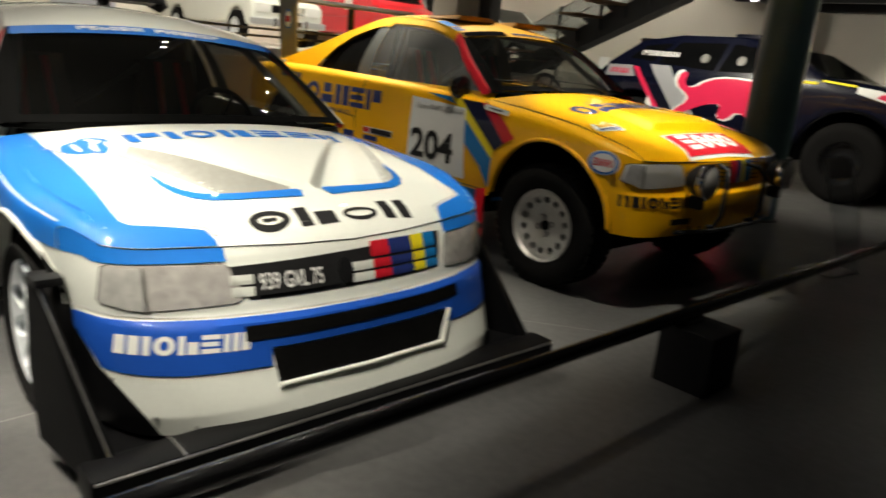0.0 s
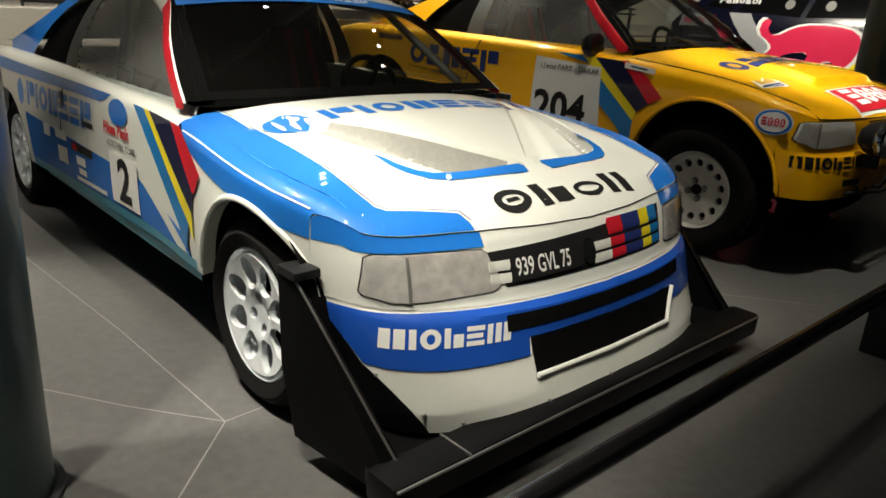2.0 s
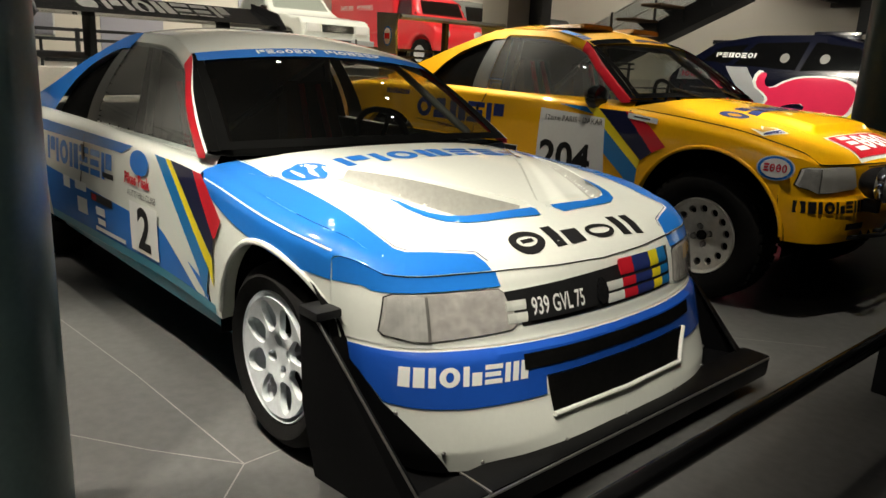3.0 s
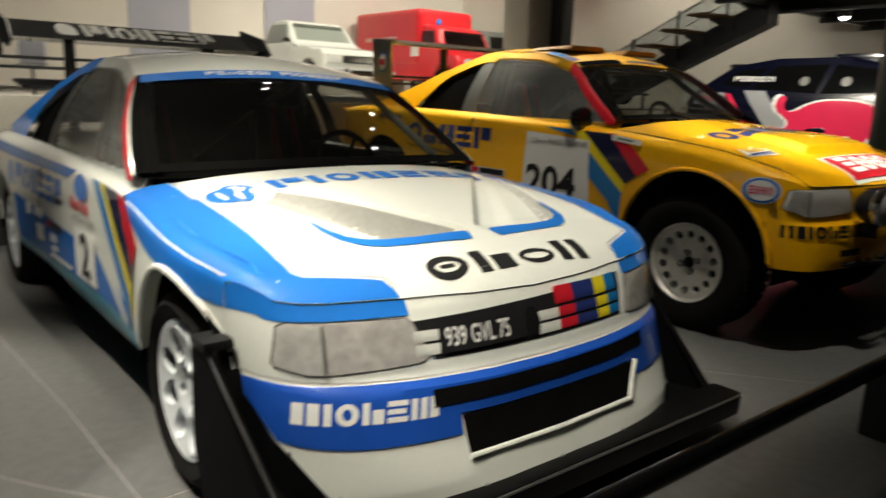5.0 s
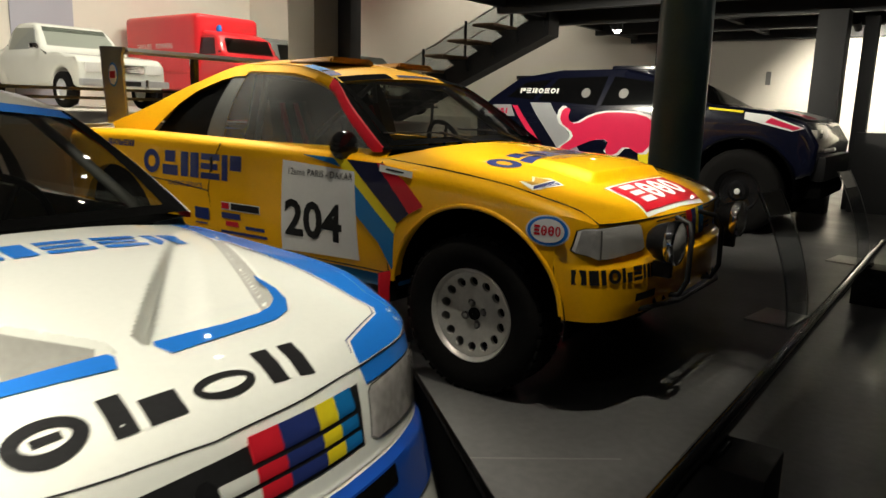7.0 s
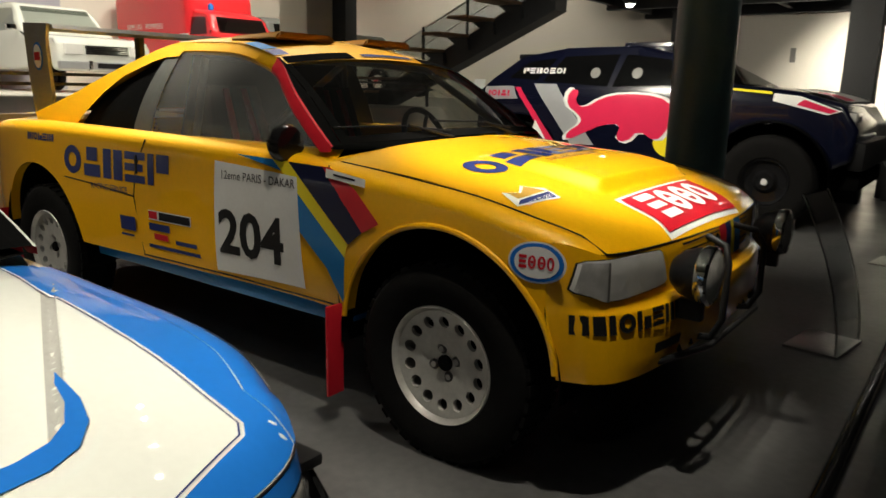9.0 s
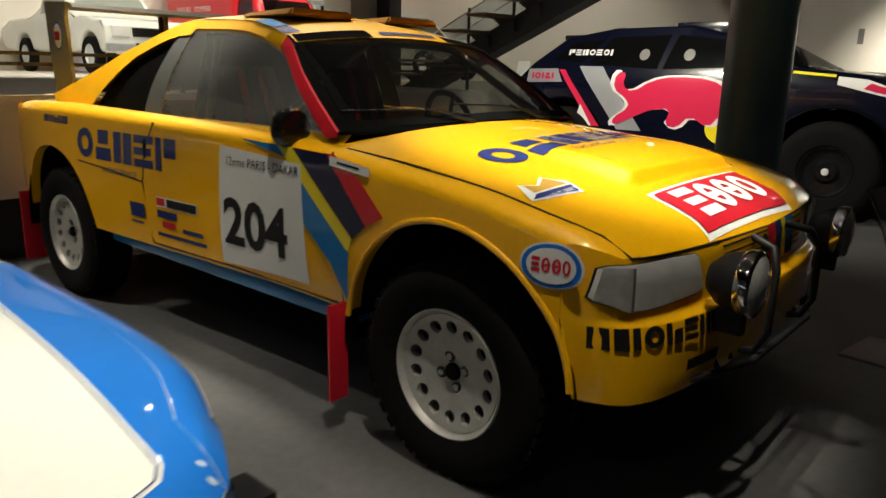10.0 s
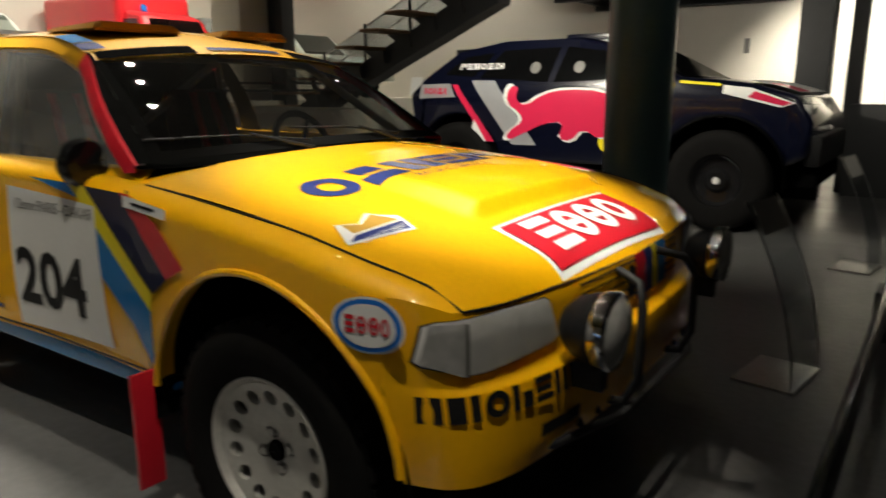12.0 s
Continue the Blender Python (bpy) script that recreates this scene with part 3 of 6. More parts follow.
def tyre(r, rim_r, w):
    h = w / 2
    return lathe([(rim_r, -h * 0.82), (rim_r + 0.012, -h * 0.92), (lerp(rim_r, r, 0.55), -h * 1.04), (r - 0.03, -h * 0.97), (r - 0.008, -h * 0.82), (r, -h * 0.55),
                  (r, h * 0.55), (r - 0.008, h * 0.82), (r - 0.03, h * 0.97), (lerp(rim_r, r, 0.55), h * 1.04), (rim_r + 0.012, h * 0.92), (rim_r, h * 0.82)], "y", 64)


def rim_face(rim_r, holes, hole_r, ring_r, inner=0, stretch=1.0):
    """A dished disc with round or drawn-out openings, facing -y."""
    bm = bmesh.new()
    edges = []

    def loop(pts):
        vs = [bm.verts.new((a, 0, b)) for a, b in pts]
        for p, q in zip(vs, vs[1:] + vs[:1]):
            edges.append(bm.edges.new((p, q)))
    loop(oval(0, 0, rim_r * 0.93, rim_r * 0.93, 56))
    for i in range(holes):
        a = 2 * math.pi * (i + 0.5) / holes
        c, s = math.cos(a), math.sin(a)
        loop([(ring_r * c + p * stretch * c - q * s, ring_r * s + p * stretch * s + q * c) for p, q in oval(0, 0, hole_r, hole_r, 14)])
    for i in range(inner):
        a = 2 * math.pi * i / inner + 0.3
        loop(oval(0.052 * math.cos(a), 0.052 * math.sin(a), 0.02, 0.02, 10))
    bmesh.ops.triangle_fill(bm, edges=edges, use_beauty=True)
    for v in bm.verts:
        r = math.hypot(v.co.x, v.co.z)
        v.co.y = 0.03 * max(0.0, 1 - (r / (rim_r * 0.93)) ** 2) - 0.012 * math.exp(-((r - 0.085) / 0.02) ** 2)
    bmesh.ops.solidify(bm, geom=bm.faces[:], thickness=0.022)
    bmesh.ops.recalc_face_normals(bm, faces=bm.faces)
    return bm


def wheel(parent, x, y, z, s, r, rim_r, w, alloy, style):
    """One wheel; s = -1 for the car's right side."""
    tr = part("wheel", tyre(r, rim_r, w), RUBBER, parent, "black rubber tyre")
    tr.matrix_basis = pose(x, y - s * w / 2, z, 0, 0, 0 if s < 0 else 180)
    lipb = lathe([(rim_r * 0.86, w * 0.3), (rim_r * 0.90, -w * 0.28), (rim_r * 0.95, -w * 0.40), (rim_r + 0.002, -w * 0.46), (rim_r + 0.006, -w * 0.44), (rim_r + 0.004, -w * 0.38)], "y", 56)
    part("rim", lipb, alloy, tr)
    fc = rim_face(rim_r, 14, 0.0225, rim_r * 0.73, 4) if style == "round" else rim_face(rim_r, 8, 0.041, rim_r * 0.64, 4, 1.35)
    for v in fc.verts:
        v.co.y -= w * 0.38
    part("rim_face", fc, alloy, tr)
    part("brake_disc", lathe([(0.02, 0.0), (rim_r * 0.8, 0.0), (rim_r * 0.8, 0.02), (0.02, 0.02)], "y", 32), DARK, tr)
    part("hub", lathe([(0.001, -w * 0.33), (0.024, -w * 0.33), (0.03, -w * 0.30), (0.03, -w * 0.1)], "y", 12), DARK if style == "round" else STEEL, tr)
    for i in range(4):
        a = 2 * math.pi * i / 4 + 0.3
        part("wheel_nut", lathe([(0.001, -w * 0.30), (0.012, -w * 0.30), (0.014, -w * 0.2)], "y", 6), STEEL, tr).location = (0.052 * math.cos(a), 0, 0.052 * math.sin(a))
    if r > 0.33:
        tb = bmesh.new()
        for i in range(40):
            for k, off in ((-0.3, 0), (0.3, 0.5), (0, 0.25)):
                a = 2 * math.pi * (i + off) / 40
                b = box(-0.02, 0.02, (k - 0.12) * w, (k + 0.12) * w, r - 0.012, r + 0.003)
                bmesh.ops.rotate(b, cent=(0, 0, 0), matrix=Matrix.Rotation(a, 3, "Y"), verts=b.verts)
                merge(tb, b)
        part("tread", tb, RUBBER, tr, smooth=False)
    return tr


# ---------- setting ----------
def floor_mat():
    m = node_mat("polished_concrete", (0.10, 0.099, 0.098), 0.36, grain=0.28, grain_scale=1.6, fine=22, bump=0.03, spread=0.08)
    return m


CONCRETE = floor_mat()
bm = grid(steps(-30, 16, 2), steps(-20, 24, 2), lambda x, y: (x, y, 0))
solid("floor", bm, CONCRETE, "dark grey polished concrete floor with thin pale joints", "floor", "structure")
JOINT = node_mat("joint_filler", (0.3, 0.29, 0.28), 0.6, grain=0.15)
for pts in ([(0.14, -2.915), (0.48, -3.244), (2.2, -4.9)], [(0.14, -2.915), (0.13, -2.76), (0.05, -1.9)], [(0.14, -2.915), (-0.12, -3.12), (-0.75, -3.55)], [(0.14, -2.915), (-0.7, -2.95), (-2.6, -3.1)], [(0.85, -0.2), (-0.35, -1.15), (-2.0, -1.4)]):
    w = 0.0025
    bmj = bmesh.new()
    for (ax, ay), (bx, by) in zip(pts, pts[1:]):
        d = Vector((by - ay, ax - bx)).normalized() * w
        bmj.faces.new([bmj.verts.new(p) for p in ((ax - d.x, ay - d.y, 0.004), (ax + d.x, ay + d.y, 0.004), (bx + d.x, by + d.y, 0.004), (bx - d.x, by - d.y, 0.004))])
    solid("trim_joint", bmj, JOINT, "pale filled joint in the concrete floor", "floor joint", "structure")

solid("wall_back", box(-17.4, -17, -20, 24, 0, 7, 0), PLASTER, "cream plastered museum wall", "wall", "structure")
solid("wall_far", box(-17, 14, 12.6, 13, 0, 7, 0), PLASTER, "cream plastered wall behind the mezzanine", "wall", "structure")
solid("wall_near", box(-17, 14, -14.4, -14, 0, 7, 0), PLASTER, "cream plastered side wall", "wall", "structure")
solid("wall_front", box(11, 11.4, -14, 12.6, 0, 7, 0), DARKSTEEL, "dark wall beyond the walkway", "wall", "structure")
solid("ceiling", box(-17, 11, -14, 12.6, 7, 7.3, 0), DARKSTEEL, "dark open ceiling with beams", "ceiling", "structure")
solid("platform", box(-17, -3.90, -14, 5.2, 0.42, 1.10, 0.012), PLASTER, "raised pale exhibition platform", "platform", "structure")
solid("platform", box(-17, -8.6, 5.2, 12.6, 0.42, 1.10, 0.012), PLASTER, "raised pale exhibition platform", "platform", "structure")
solid("platform_base", box(-16.9, -3.96, -13.9, 5.14, 0, 0.42, 0), DARKSTEEL, "dark recessed base of the platform", "platform base", "structure")
solid("platform_base", box(-16.9, -8.66, 5.14, 12.5, 0, 0.42, 0), DARKSTEEL, "dark recessed base of the platform", "platform base", "structure")


def column(x, y, r, h, name_label):
    c = thing("column", pose(x, y, 0), name_label, "column", kind="structure")
    part("shaft", lathe([(r, 0.0), (r, h)], "z", 48), GREENSTEEL, c)
    part("base_ring", lathe([(r + 0.025, 0.0), (r + 0.025, 0.012), (r + 0.002, 0.018)], "z", 48), DARKSTEEL, c)
    return c


column(-0.40, 3.78, 0.225, 2.75, "round dark green steel column under the mezzanine")
column(0.10, -3.60, 0.2, 7.0, "round dark green steel column beside the white car")

# mezzanine deck with beams
solid("mezzanine_deck", box(-4.4, 9, 3.3, 12.6, 2.95, 3.1, 0), DARKSTEEL, "dark steel mezzanine deck seen from below", "mezzanine", "structure")
for y in steps(3.6, 12.3, 5):
    solid("beam", box(-4.4, 9, y - 0.06, y + 0.06, 2.72, 2.95, 0.006), DARKSTEEL, "dark steel mezzanine beam", "beam", "structure", "mezzanine beams")
for x in steps(-4.3, 8.5, 5):
    solid("beam", box(x - 0.05, x + 0.05, 3.35, 12.6, 2.80, 2.949, 0.006), DARKSTEEL, "dark steel cross beam", "beam", "structure", "mezzanine cross beams")
solid("square_column", box(-0.2, 0.16, 8.4, 8.75, 0, 2.72, 0.01), DARKSTEEL, "square dark steel column", "column", "structure")
solid("pillar", box(-9.7, -8.95, 7.6, 8.35, 0, 7, 0.01), PLASTER, "square beige plastered pillar", "pillar", "structure")
solid("post", box(-8.9, -8.55, 8.2, 8.5, 0, 7, 0.01), DARKSTEEL, "black steel post beside the pillar", "post", "structure")

# cars
no_hole = lambda x, y: 0.0
lip_y = curve((0.2, 0.02), (0.3, 0.045), (0.40, 0.055), (0.455, 0.05), (0.475, 0.012), (0.60, 0.006), (0.63, 0.0), (0.65, -0.010), (0.67, -0.026), (0.69, -0.05))
lip_w = curve((0.13, 0.145), (0.2, 0.13), (0.28, 0.11), (0.34, 0.10), (0.40, 0.095), (0.455, 0.088), (0.475, 0.055), (0.51, 0.045), (0.60, 0.014), (0.63, 0.0), (0.65, -0.010), (0.67, -0.026), (0.69, -0.05))
TAIL = [(-3.75, 0.80), (-3.4, 0.90), (-2.9, 0.945), (-2.4, 0.935), (-1.6, 0.905), (-0.9, 0.885), (-0.45, 0.905)]
WSH = Shape(0.972, 0.63, 0.29, TAIL + [(0.0, 0.935), (0.13, 0.925), (0.22, 0.900), (0.29, 0.8745)],
            [(0, 0), (0.2, 0.008), (0.44, 0.042), (0.6, 0.085), (0.7, 0.125), (0.775, 0.180), (0.80, 0.222), (0.85, 0.34)], lip_w, 0.12)
YSH = Shape(1.0, 0.665, 0.42, TAIL + [(0.0, 0.935), (0.2, 0.938), (0.34, 0.932), (0.42, 0.915)],
            [(0, 0), (0.3, 0.010), (0.54, 0.030), (0.70, 0.055), (0.82, 0.095), (0.88, 0.150), (0.915, 0.245)], lip_y, 0.05)


def vent_in(x):
    return lerp(0.66, 0.035, (x + 0.48) / 0.76)


def vent_out(x):
    return min(lerp(0.79, 0.49, (x + 0.49) / 0.67), 0.49 + 0.9 * max(0.0, 0.18 - x))


def vent(x, y):
    """The two sunken radiator outlets in the white bonnet: a ramp, and a deep slot along the inner wall."""
    a = abs(y)
    lo, hi = vent_in(x), vent_out(x)
    x1 = 0.33 - 0.5 * max(0.0, a - 0.36)
    if not (lo < a < hi and -0.46 < x < x1 and a > 0.035):
        return 0.0
    k = min(1.0, (x + 0.46) / 0.62)
    h = min(1.0, max(0.0, (0.55 - (a - lo) / (hi - lo)) / 0.26))
    deep = 0.045 * k + (0.095 if y < 0 else 0.02) * k * k * h * h * (3 - 2 * h)
    wall = min(1, (a - lo) / 0.022) * min(1, (hi - a) / 0.018) * min(1, (x1 - x) / 0.02)
    return -deep * wall


def bulge(x, y):
    """The shallow hump across the front of the yellow bonnet."""
    k = min(1.0, max(0.0, (x + 0.25) / 0.5)) * min(1.0, max(0.0, (0.37 - x) / 0.05))
    w = min(1.0, max(0.0, (0.47 - abs(y - 0.02)) / 0.10))
    return 0.038 * k * k * (3 - 2 * k) * w * w * (3 - 2 * w)


white_car, w_front, w_side, W_EDGE = race_car("white_racing_car", pose(0.08, -1.90, 0), WHITE, "white and blue rally coupe with a deep black front splitter", 0.37, 0.32, 0.33, 0.145, WSH, vent,
                                              [(0.42, 0.515), (0.455, 0.628), (0.60, 0.632), (0.778, 0.632), (0.79, 0.515), (0.70, 0.498)], 0.69)
yellow_car, y_front, y_side, Y_EDGE = race_car("yellow_racing_car", pose(0.0, 0.893, 0.20), YELLOW, "tall yellow desert rally coupe with number 204", 0.47, 0.20, 0.27, 0.235, YSH, bulge,
                                               [(0.50, 0.512), (0.545, 0.628), (0.70, 0.634), (0.885, 0.628), (0.895, 0.53), (0.80, 0.497)], 0.82)
for x in (0.0, -2.9):
    for s in (-1, 1):
        wheel(white_car, x, s * 0.885, 0.31, s, 0.31, 0.215, 0.26, WRIM, "slot")
        wheel(yellow_car, x, s * 0.915, 0.165, s, 0.37, 0.215, 0.24, RIM, "round")

# decals laid on the right side, bonnet and nose of a car
def on_side(car, sy, name, polys, mat, label="", lift=0.003):
    if isinstance(polys, list) and isinstance(polys[0], bmesh.types.BMesh):
        return [on_side(car, sy, "letter_block", p, mat, "", lift) for p in polys]
    bm = outline(polys, 0.06) if isinstance(polys, list) else polys
    return part(name, lay(bm, lambda a, b: Vector((a, -sy(a, b), b)), (0, -1, 0), lift=lift), mat, car, label)


def on_hood(car, name, bm, mat, x0, y0, hole, wscale, label="", lift=0.0035):
    """bm in (across, back) from the point x0, y0."""
    if isinstance(bm, list):
        return [on_hood(car, "letter_block", p, mat, x0, y0, hole, wscale, "", lift) for p in bm]
    def f(a, b):
        x, y = x0 - b, y0 + a
        sh = WSH if car is white_car else YSH
        lim = sh.width(x) * wscale - R_EDGE - 0.004
        y = max(-lim, min(lim, y))
        xe = (W_EDGE if car is white_car else Y_EDGE)(y)[0] - 0.003
        x = min(x, xe)
        return Vector((x, y, sh.top_z(x, y) - roll(x, xe) + hole(x, y)))
    return part(name, lay(bm, f, (0.3, 0, 1), lift=lift), mat, car, label)


def on_nose(car, front, name, bm, mat, label="", lift=0.004):
    if isinstance(bm, list):
        return [on_nose(car, front, "letter_block", p, mat, "", lift) for p in bm]
    return part(name, lay(bm, front, (1, 0, 0), lift=lift), mat, car, label)


# --- white car ---
# grey that paints the shade inside the white bonnet vents
VENTSHADE = node_mat("vent_shade", (0.34, 0.335, 0.31), 0.6, grain=0.12, grain_scale=9, bump=0.1)
wh = dict(hole=vent, wscale=0.972)
for s in (-1, 1):
    low_z = curve((-0.6, 0.83), (-0.45, 0.765), (-0.3, 0.725), (-0.15, 0.70), (0.0, 0.683), (0.15, 0.66), (0.29, 0.645))

    def band(x, t):
        """Over the shoulder at t from 0 to 1, down the side below 0."""
        zs = SHOULDER(x) - R_EDGE * 0.7
        if t < 0:
            z = lerp(zs, min(zs, low_z(x)), -t)
            return (x, s * (w_side(x, z) + 0.003), z)
        w = w_side(x, zs)
        a = t * math.pi / 2
        tz = WSH.top_z(x, w - R_EDGE)
        y = w - R_EDGE * (1 - math.cos(a))
        z = zs + (tz - zs) * math.sin(a)
        return (x, s * (y + 0.003), z + 0.003)
    part("fender_band", grid(steps(-0.58, 0.292, 48), steps(-1, 0, 4) + steps(0, 1, 8)[1:], band), BLUE, white_car, "blue fender band")
    part("pinstripe", grid(steps(-0.52, 0.285, 40), [0.30, 0.36], lambda x, t: Vector(band(x, t)) + Vector((0, s * 0.002, 0.002))), DECALWHITE, white_car)
    wedge = [(s * 0.88, -0.60), (s * 0.70, -0.60), (s * 0.70, 0.385), (s * 0.68, 0.415), (s * 0.485, 0.500), (s * 0.468, 0.535), (s * 0.44, 0.68), (s * 0.88, 0.68)]
    on_hood(white_car, "bonnet_corner", outline([[(a, -b) for a, b in wedge]], 0.03), BLUE, 0, 0, label="blue bonnet corner", **wh)
    for k0, k1, mt in ((0.0, 0.004, DECALWHITE), (0.007, 0.010, NAVY)):
        rim_line = [(0.70, -0.60), (0.70, 0.385), (0.68, 0.415), (0.485, 0.500), (0.468, 0.535)]
        line = [(s * (y - k1), x - 0.6 * (k1 if x > 0.3 else 0)) for y, x in rim_line] + [(s * (y - k0), x - 0.6 * (k0 if x > 0.3 else 0)) for y, x in reversed(rim_line)]
        on_hood(white_car, "bonnet_pinstripe", outline([[(a, -b) for a, b in line]], 0.05), mt, 0, 0, lift=0.0045, **wh)
    wc = WSH.side_y(WSH.corner_x, 0.62)

    def brow(y, t):
        """The strip of the nose between bonnet edge and headlamp."""
        z = lerp(0.636 if y < 0.80 else 0.645, W_EDGE(y)[1] + 0.002, t)
        p = w_front(y, z)
        return p + Vector((0.004, 0.0, 0.0)) if s > 0 else Vector((p.x + 0.004, -p.y, p.z))
    part("lamp_brow", grid(steps(0.455, wc - 0.001, 30), [0, 1], brow), BLUE, white_car, "blue strip over the headlamp")
    part("brow_seam", tube([Vector((W_EDGE(y)[0] + 0.003, s * y, W_EDGE(y)[1] + 0.002)) for y in steps(0.0, wc - 0.05, 30)], 0.0022, 5), BLACK, white_car)
    vpoly = [(s * 0.052, 0.328), (s * 0.045, 0.345), (s * 0.062, 0.385), (s * 0.30, 0.365), (s * 0.38, 0.352), (s * 0.44, 0.322), (s * 0.485, 0.265), (s * 0.505, 0.20), (s * 0.51, 0.10), (s * 0.49, 0.14), (s * 0.478, 0.20), (s * 0.45, 0.255), (s * 0.41, 0.29), (s * 0.35, 0.312), (s * 0.25, 0.325)]
    on_hood(white_car, "vent_edge", outline([[(a, -b) for a, b in vpoly]], 0.03), BLUE, 0, 0, no_hole, 0.972, "blue vent edge", 0.004)
    # strips of the vent walls that carry the painted shade
    inner = [(s * (vent_in(x) + 0.003), x) for x in steps(-0.22, 0.27, 6)] + [(s * (vent_in(x) + 0.26 * (vent_out(x) - vent_in(x))), x) for x in steps(0.29, -0.22, 6)]
    outer = [(s * (vent_out(x) - 0.002), x) for x in steps(-0.40, 0.25, 6)] + [(s * (vent_out(x) - 0.035), x) for x in steps(0.25, -0.40, 6)]
    for poly in (inner, outer) if s < 0 else (outer,):
        on_hood(white_car, "vent_wall", outline([[(a, -b) for a, b in poly]], 0.009), VENTSHADE, 0, 0, label="vent wall with its shade put into a grey colour", lift=0.003, **wh)
# word marks as plain shapes
on_hood(white_car, "bonnet_wordmark", glyphs("pioneep", 1.0, 0.115, 0.2), BLUE, -0.24, -0.43, label="blue wordmark", lift=0.0035, **wh)
lg = outline([oval(0, 0, 0.085, 0.075)], 0.04)
on_hood(white_car, "bonnet_emblem", lg, BLUE, -0.30, -0.58, label="blue round emblem", **wh)
on_hood(white_car, "bonnet_emblem", outline([oval(-0.03, 0, 0.012, 0.05, 16), oval(0.03, 0, 0.012, 0.05, 16)], 0.04), WHITE, -0.30, -0.58, lift=0.005, **wh)
on_hood(white_car, "nose_wordmark", glyphs("shuii", 0.66, 0.10, 0.2, slant=0.15), BLACK, 0.556, -0.345, label="black wordmark", **wh)
on_nose(white_car, w_front, "screen_trim", outline([[(-0.40, 0.516), (0.39, 0.52), (0.42, 0.648), (-0.46, 0.618)]], 0.04), BLACK, "black grille backing", 0.003)
for z in (0.529, 0.565, 0.602):
    for y0, y1, mt in ((-0.455, -0.385, WHITE), (-0.03, 0.06, WHITE), (0.06, 0.14, RED), (0.14, 0.25, NAVY), (0.25, 0.315, YSTRIPE), (0.315, 0.38, CYAN)):
        h = 0.018 if z < 0.6 else 0.04 if y0 > 0 else 0.0
        if not h:
            continue
        bm = outline([[(y0, z), (y1, z), (y1, z + h), (y0, z + h)]], 0.05)
        lay(bm, w_front, (1, 0, 0), lift=0.007)
        bmesh.ops.solidify(bm, geom=bm.faces[:], thickness=-0.012)
        part("grille_bar", bm, mt, white_car)
on_nose(white_car, w_front, "number_plate", outline([[(-0.38, 0.53), (-0.09, 0.535), (-0.09, 0.612), (-0.38, 0.606)]], 0.05), BLACK, "black number plate", 0.012)
on_nose(white_car, w_front, "plate_number", shift(text_sheet("939 GVL 75", 0.052, 0.05, 0.64, 0.014), -0.368, 0.545), DECALWHITE, "white plate number", 0.0135)
on_nose(white_car, w_front, "grille_badge", outline([oval(-0.06, 0.575, 0.03, 0.042, 10)], 0.05), GLOSSBLACK, "", 0.016)
for s in (-1, 1):
    bl = [(0.0, 0.470), (s * 0.846, 0.472), (s * 0.846, 0.46), (s * 0.797, 0.325), (s * 0.62, 0.318), (s * 0.36, 0.318), (s * 0.36, 0.375), (0.0, 0.375)]
    # lower light on the bumper is put into this darker blue
    on_nose(white_car, w_front, "bumper_band", outline([bl], 0.02), SHADEDBLUE, "blue bumper band", 0.0055)
    on_nose(white_car, w_front, "bumper_pinstripe", outline([[(s * 0.0, 0.476), (s * 0.6, 0.478), (s * 0.846, 0.486), (s * 0.846, 0.492), (s * 0.6, 0.484), (s * 0.0, 0.482)]], 0.03), DECALWHITE, "", 0.006)
on_nose(white_car, w_front, "upper_intake", outline([[(-0.44, 0.405), (0.46, 0.41), (0.46, 0.456), (-0.44, 0.452)]], 0.02), DARK, "black upper intake", 0.009)
# lower intake: a framed recess
rec = [(-0.345, 0.258), (0.345, 0.258), (0.40, 0.372), (-0.36, 0.372)]
on_nose(white_car, w_front, "lower_intake", outline([rec], 0.02), DARK, "dark lower intake", 0.009)
fr = [w_front(a, b) + Vector((0.012, 0, 0)) for a, b in (rec[0], (0.0, 0.258), rec[1])]
part("intake_lip", tube(fr, 0.009, 8), WHITE, white_car)
part("intake_lip", tube([w_front(a, b) + Vector((0.012, 0, 0)) for a, b in (rec[1], (0.375, 0.32), rec[2])], 0.009, 8), WHITE, white_car)
on_nose(white_car, w_front, "bumper_wordmark", shift(glyphs("miohein", 0.345, 0.055, 0.16, slant=0.15), -0.775, 0.38), DECALWHITE, "white wordmark", 0.007)
for s in (-1, 1):
    bm = lay(outline([[(s * 0.846, 0.146), (s * 0.846, 0.465), (s * 0.80, 0.325), (s * 0.705, 0.175), (s * 0.69, 0.146)]], 0.015), w_front, (1, 0, 0), lift=0.010)
    part("corner_plate", bm, PLATE, white_car, "black corner plate")
sc = bmesh.new()
bmesh.ops.create_uvsphere(sc, u_segments=8, v_segments=5, radius=0.007)
first = part("screw", sc, STEEL, white_car)
first.location = w_front(-0.6, 0.165)
for y, z in ((-0.3, 0.165), (0.0, 0.165), (0.3, 0.165), (0.6, 0.165), (-0.78, 0.30), (-0.70, 0.20), (0.70, 0.20), (-0.84, 0.43)):
    o = new("screw", first.data)
    o.parent, o.location = white_car, w_front(y, z)
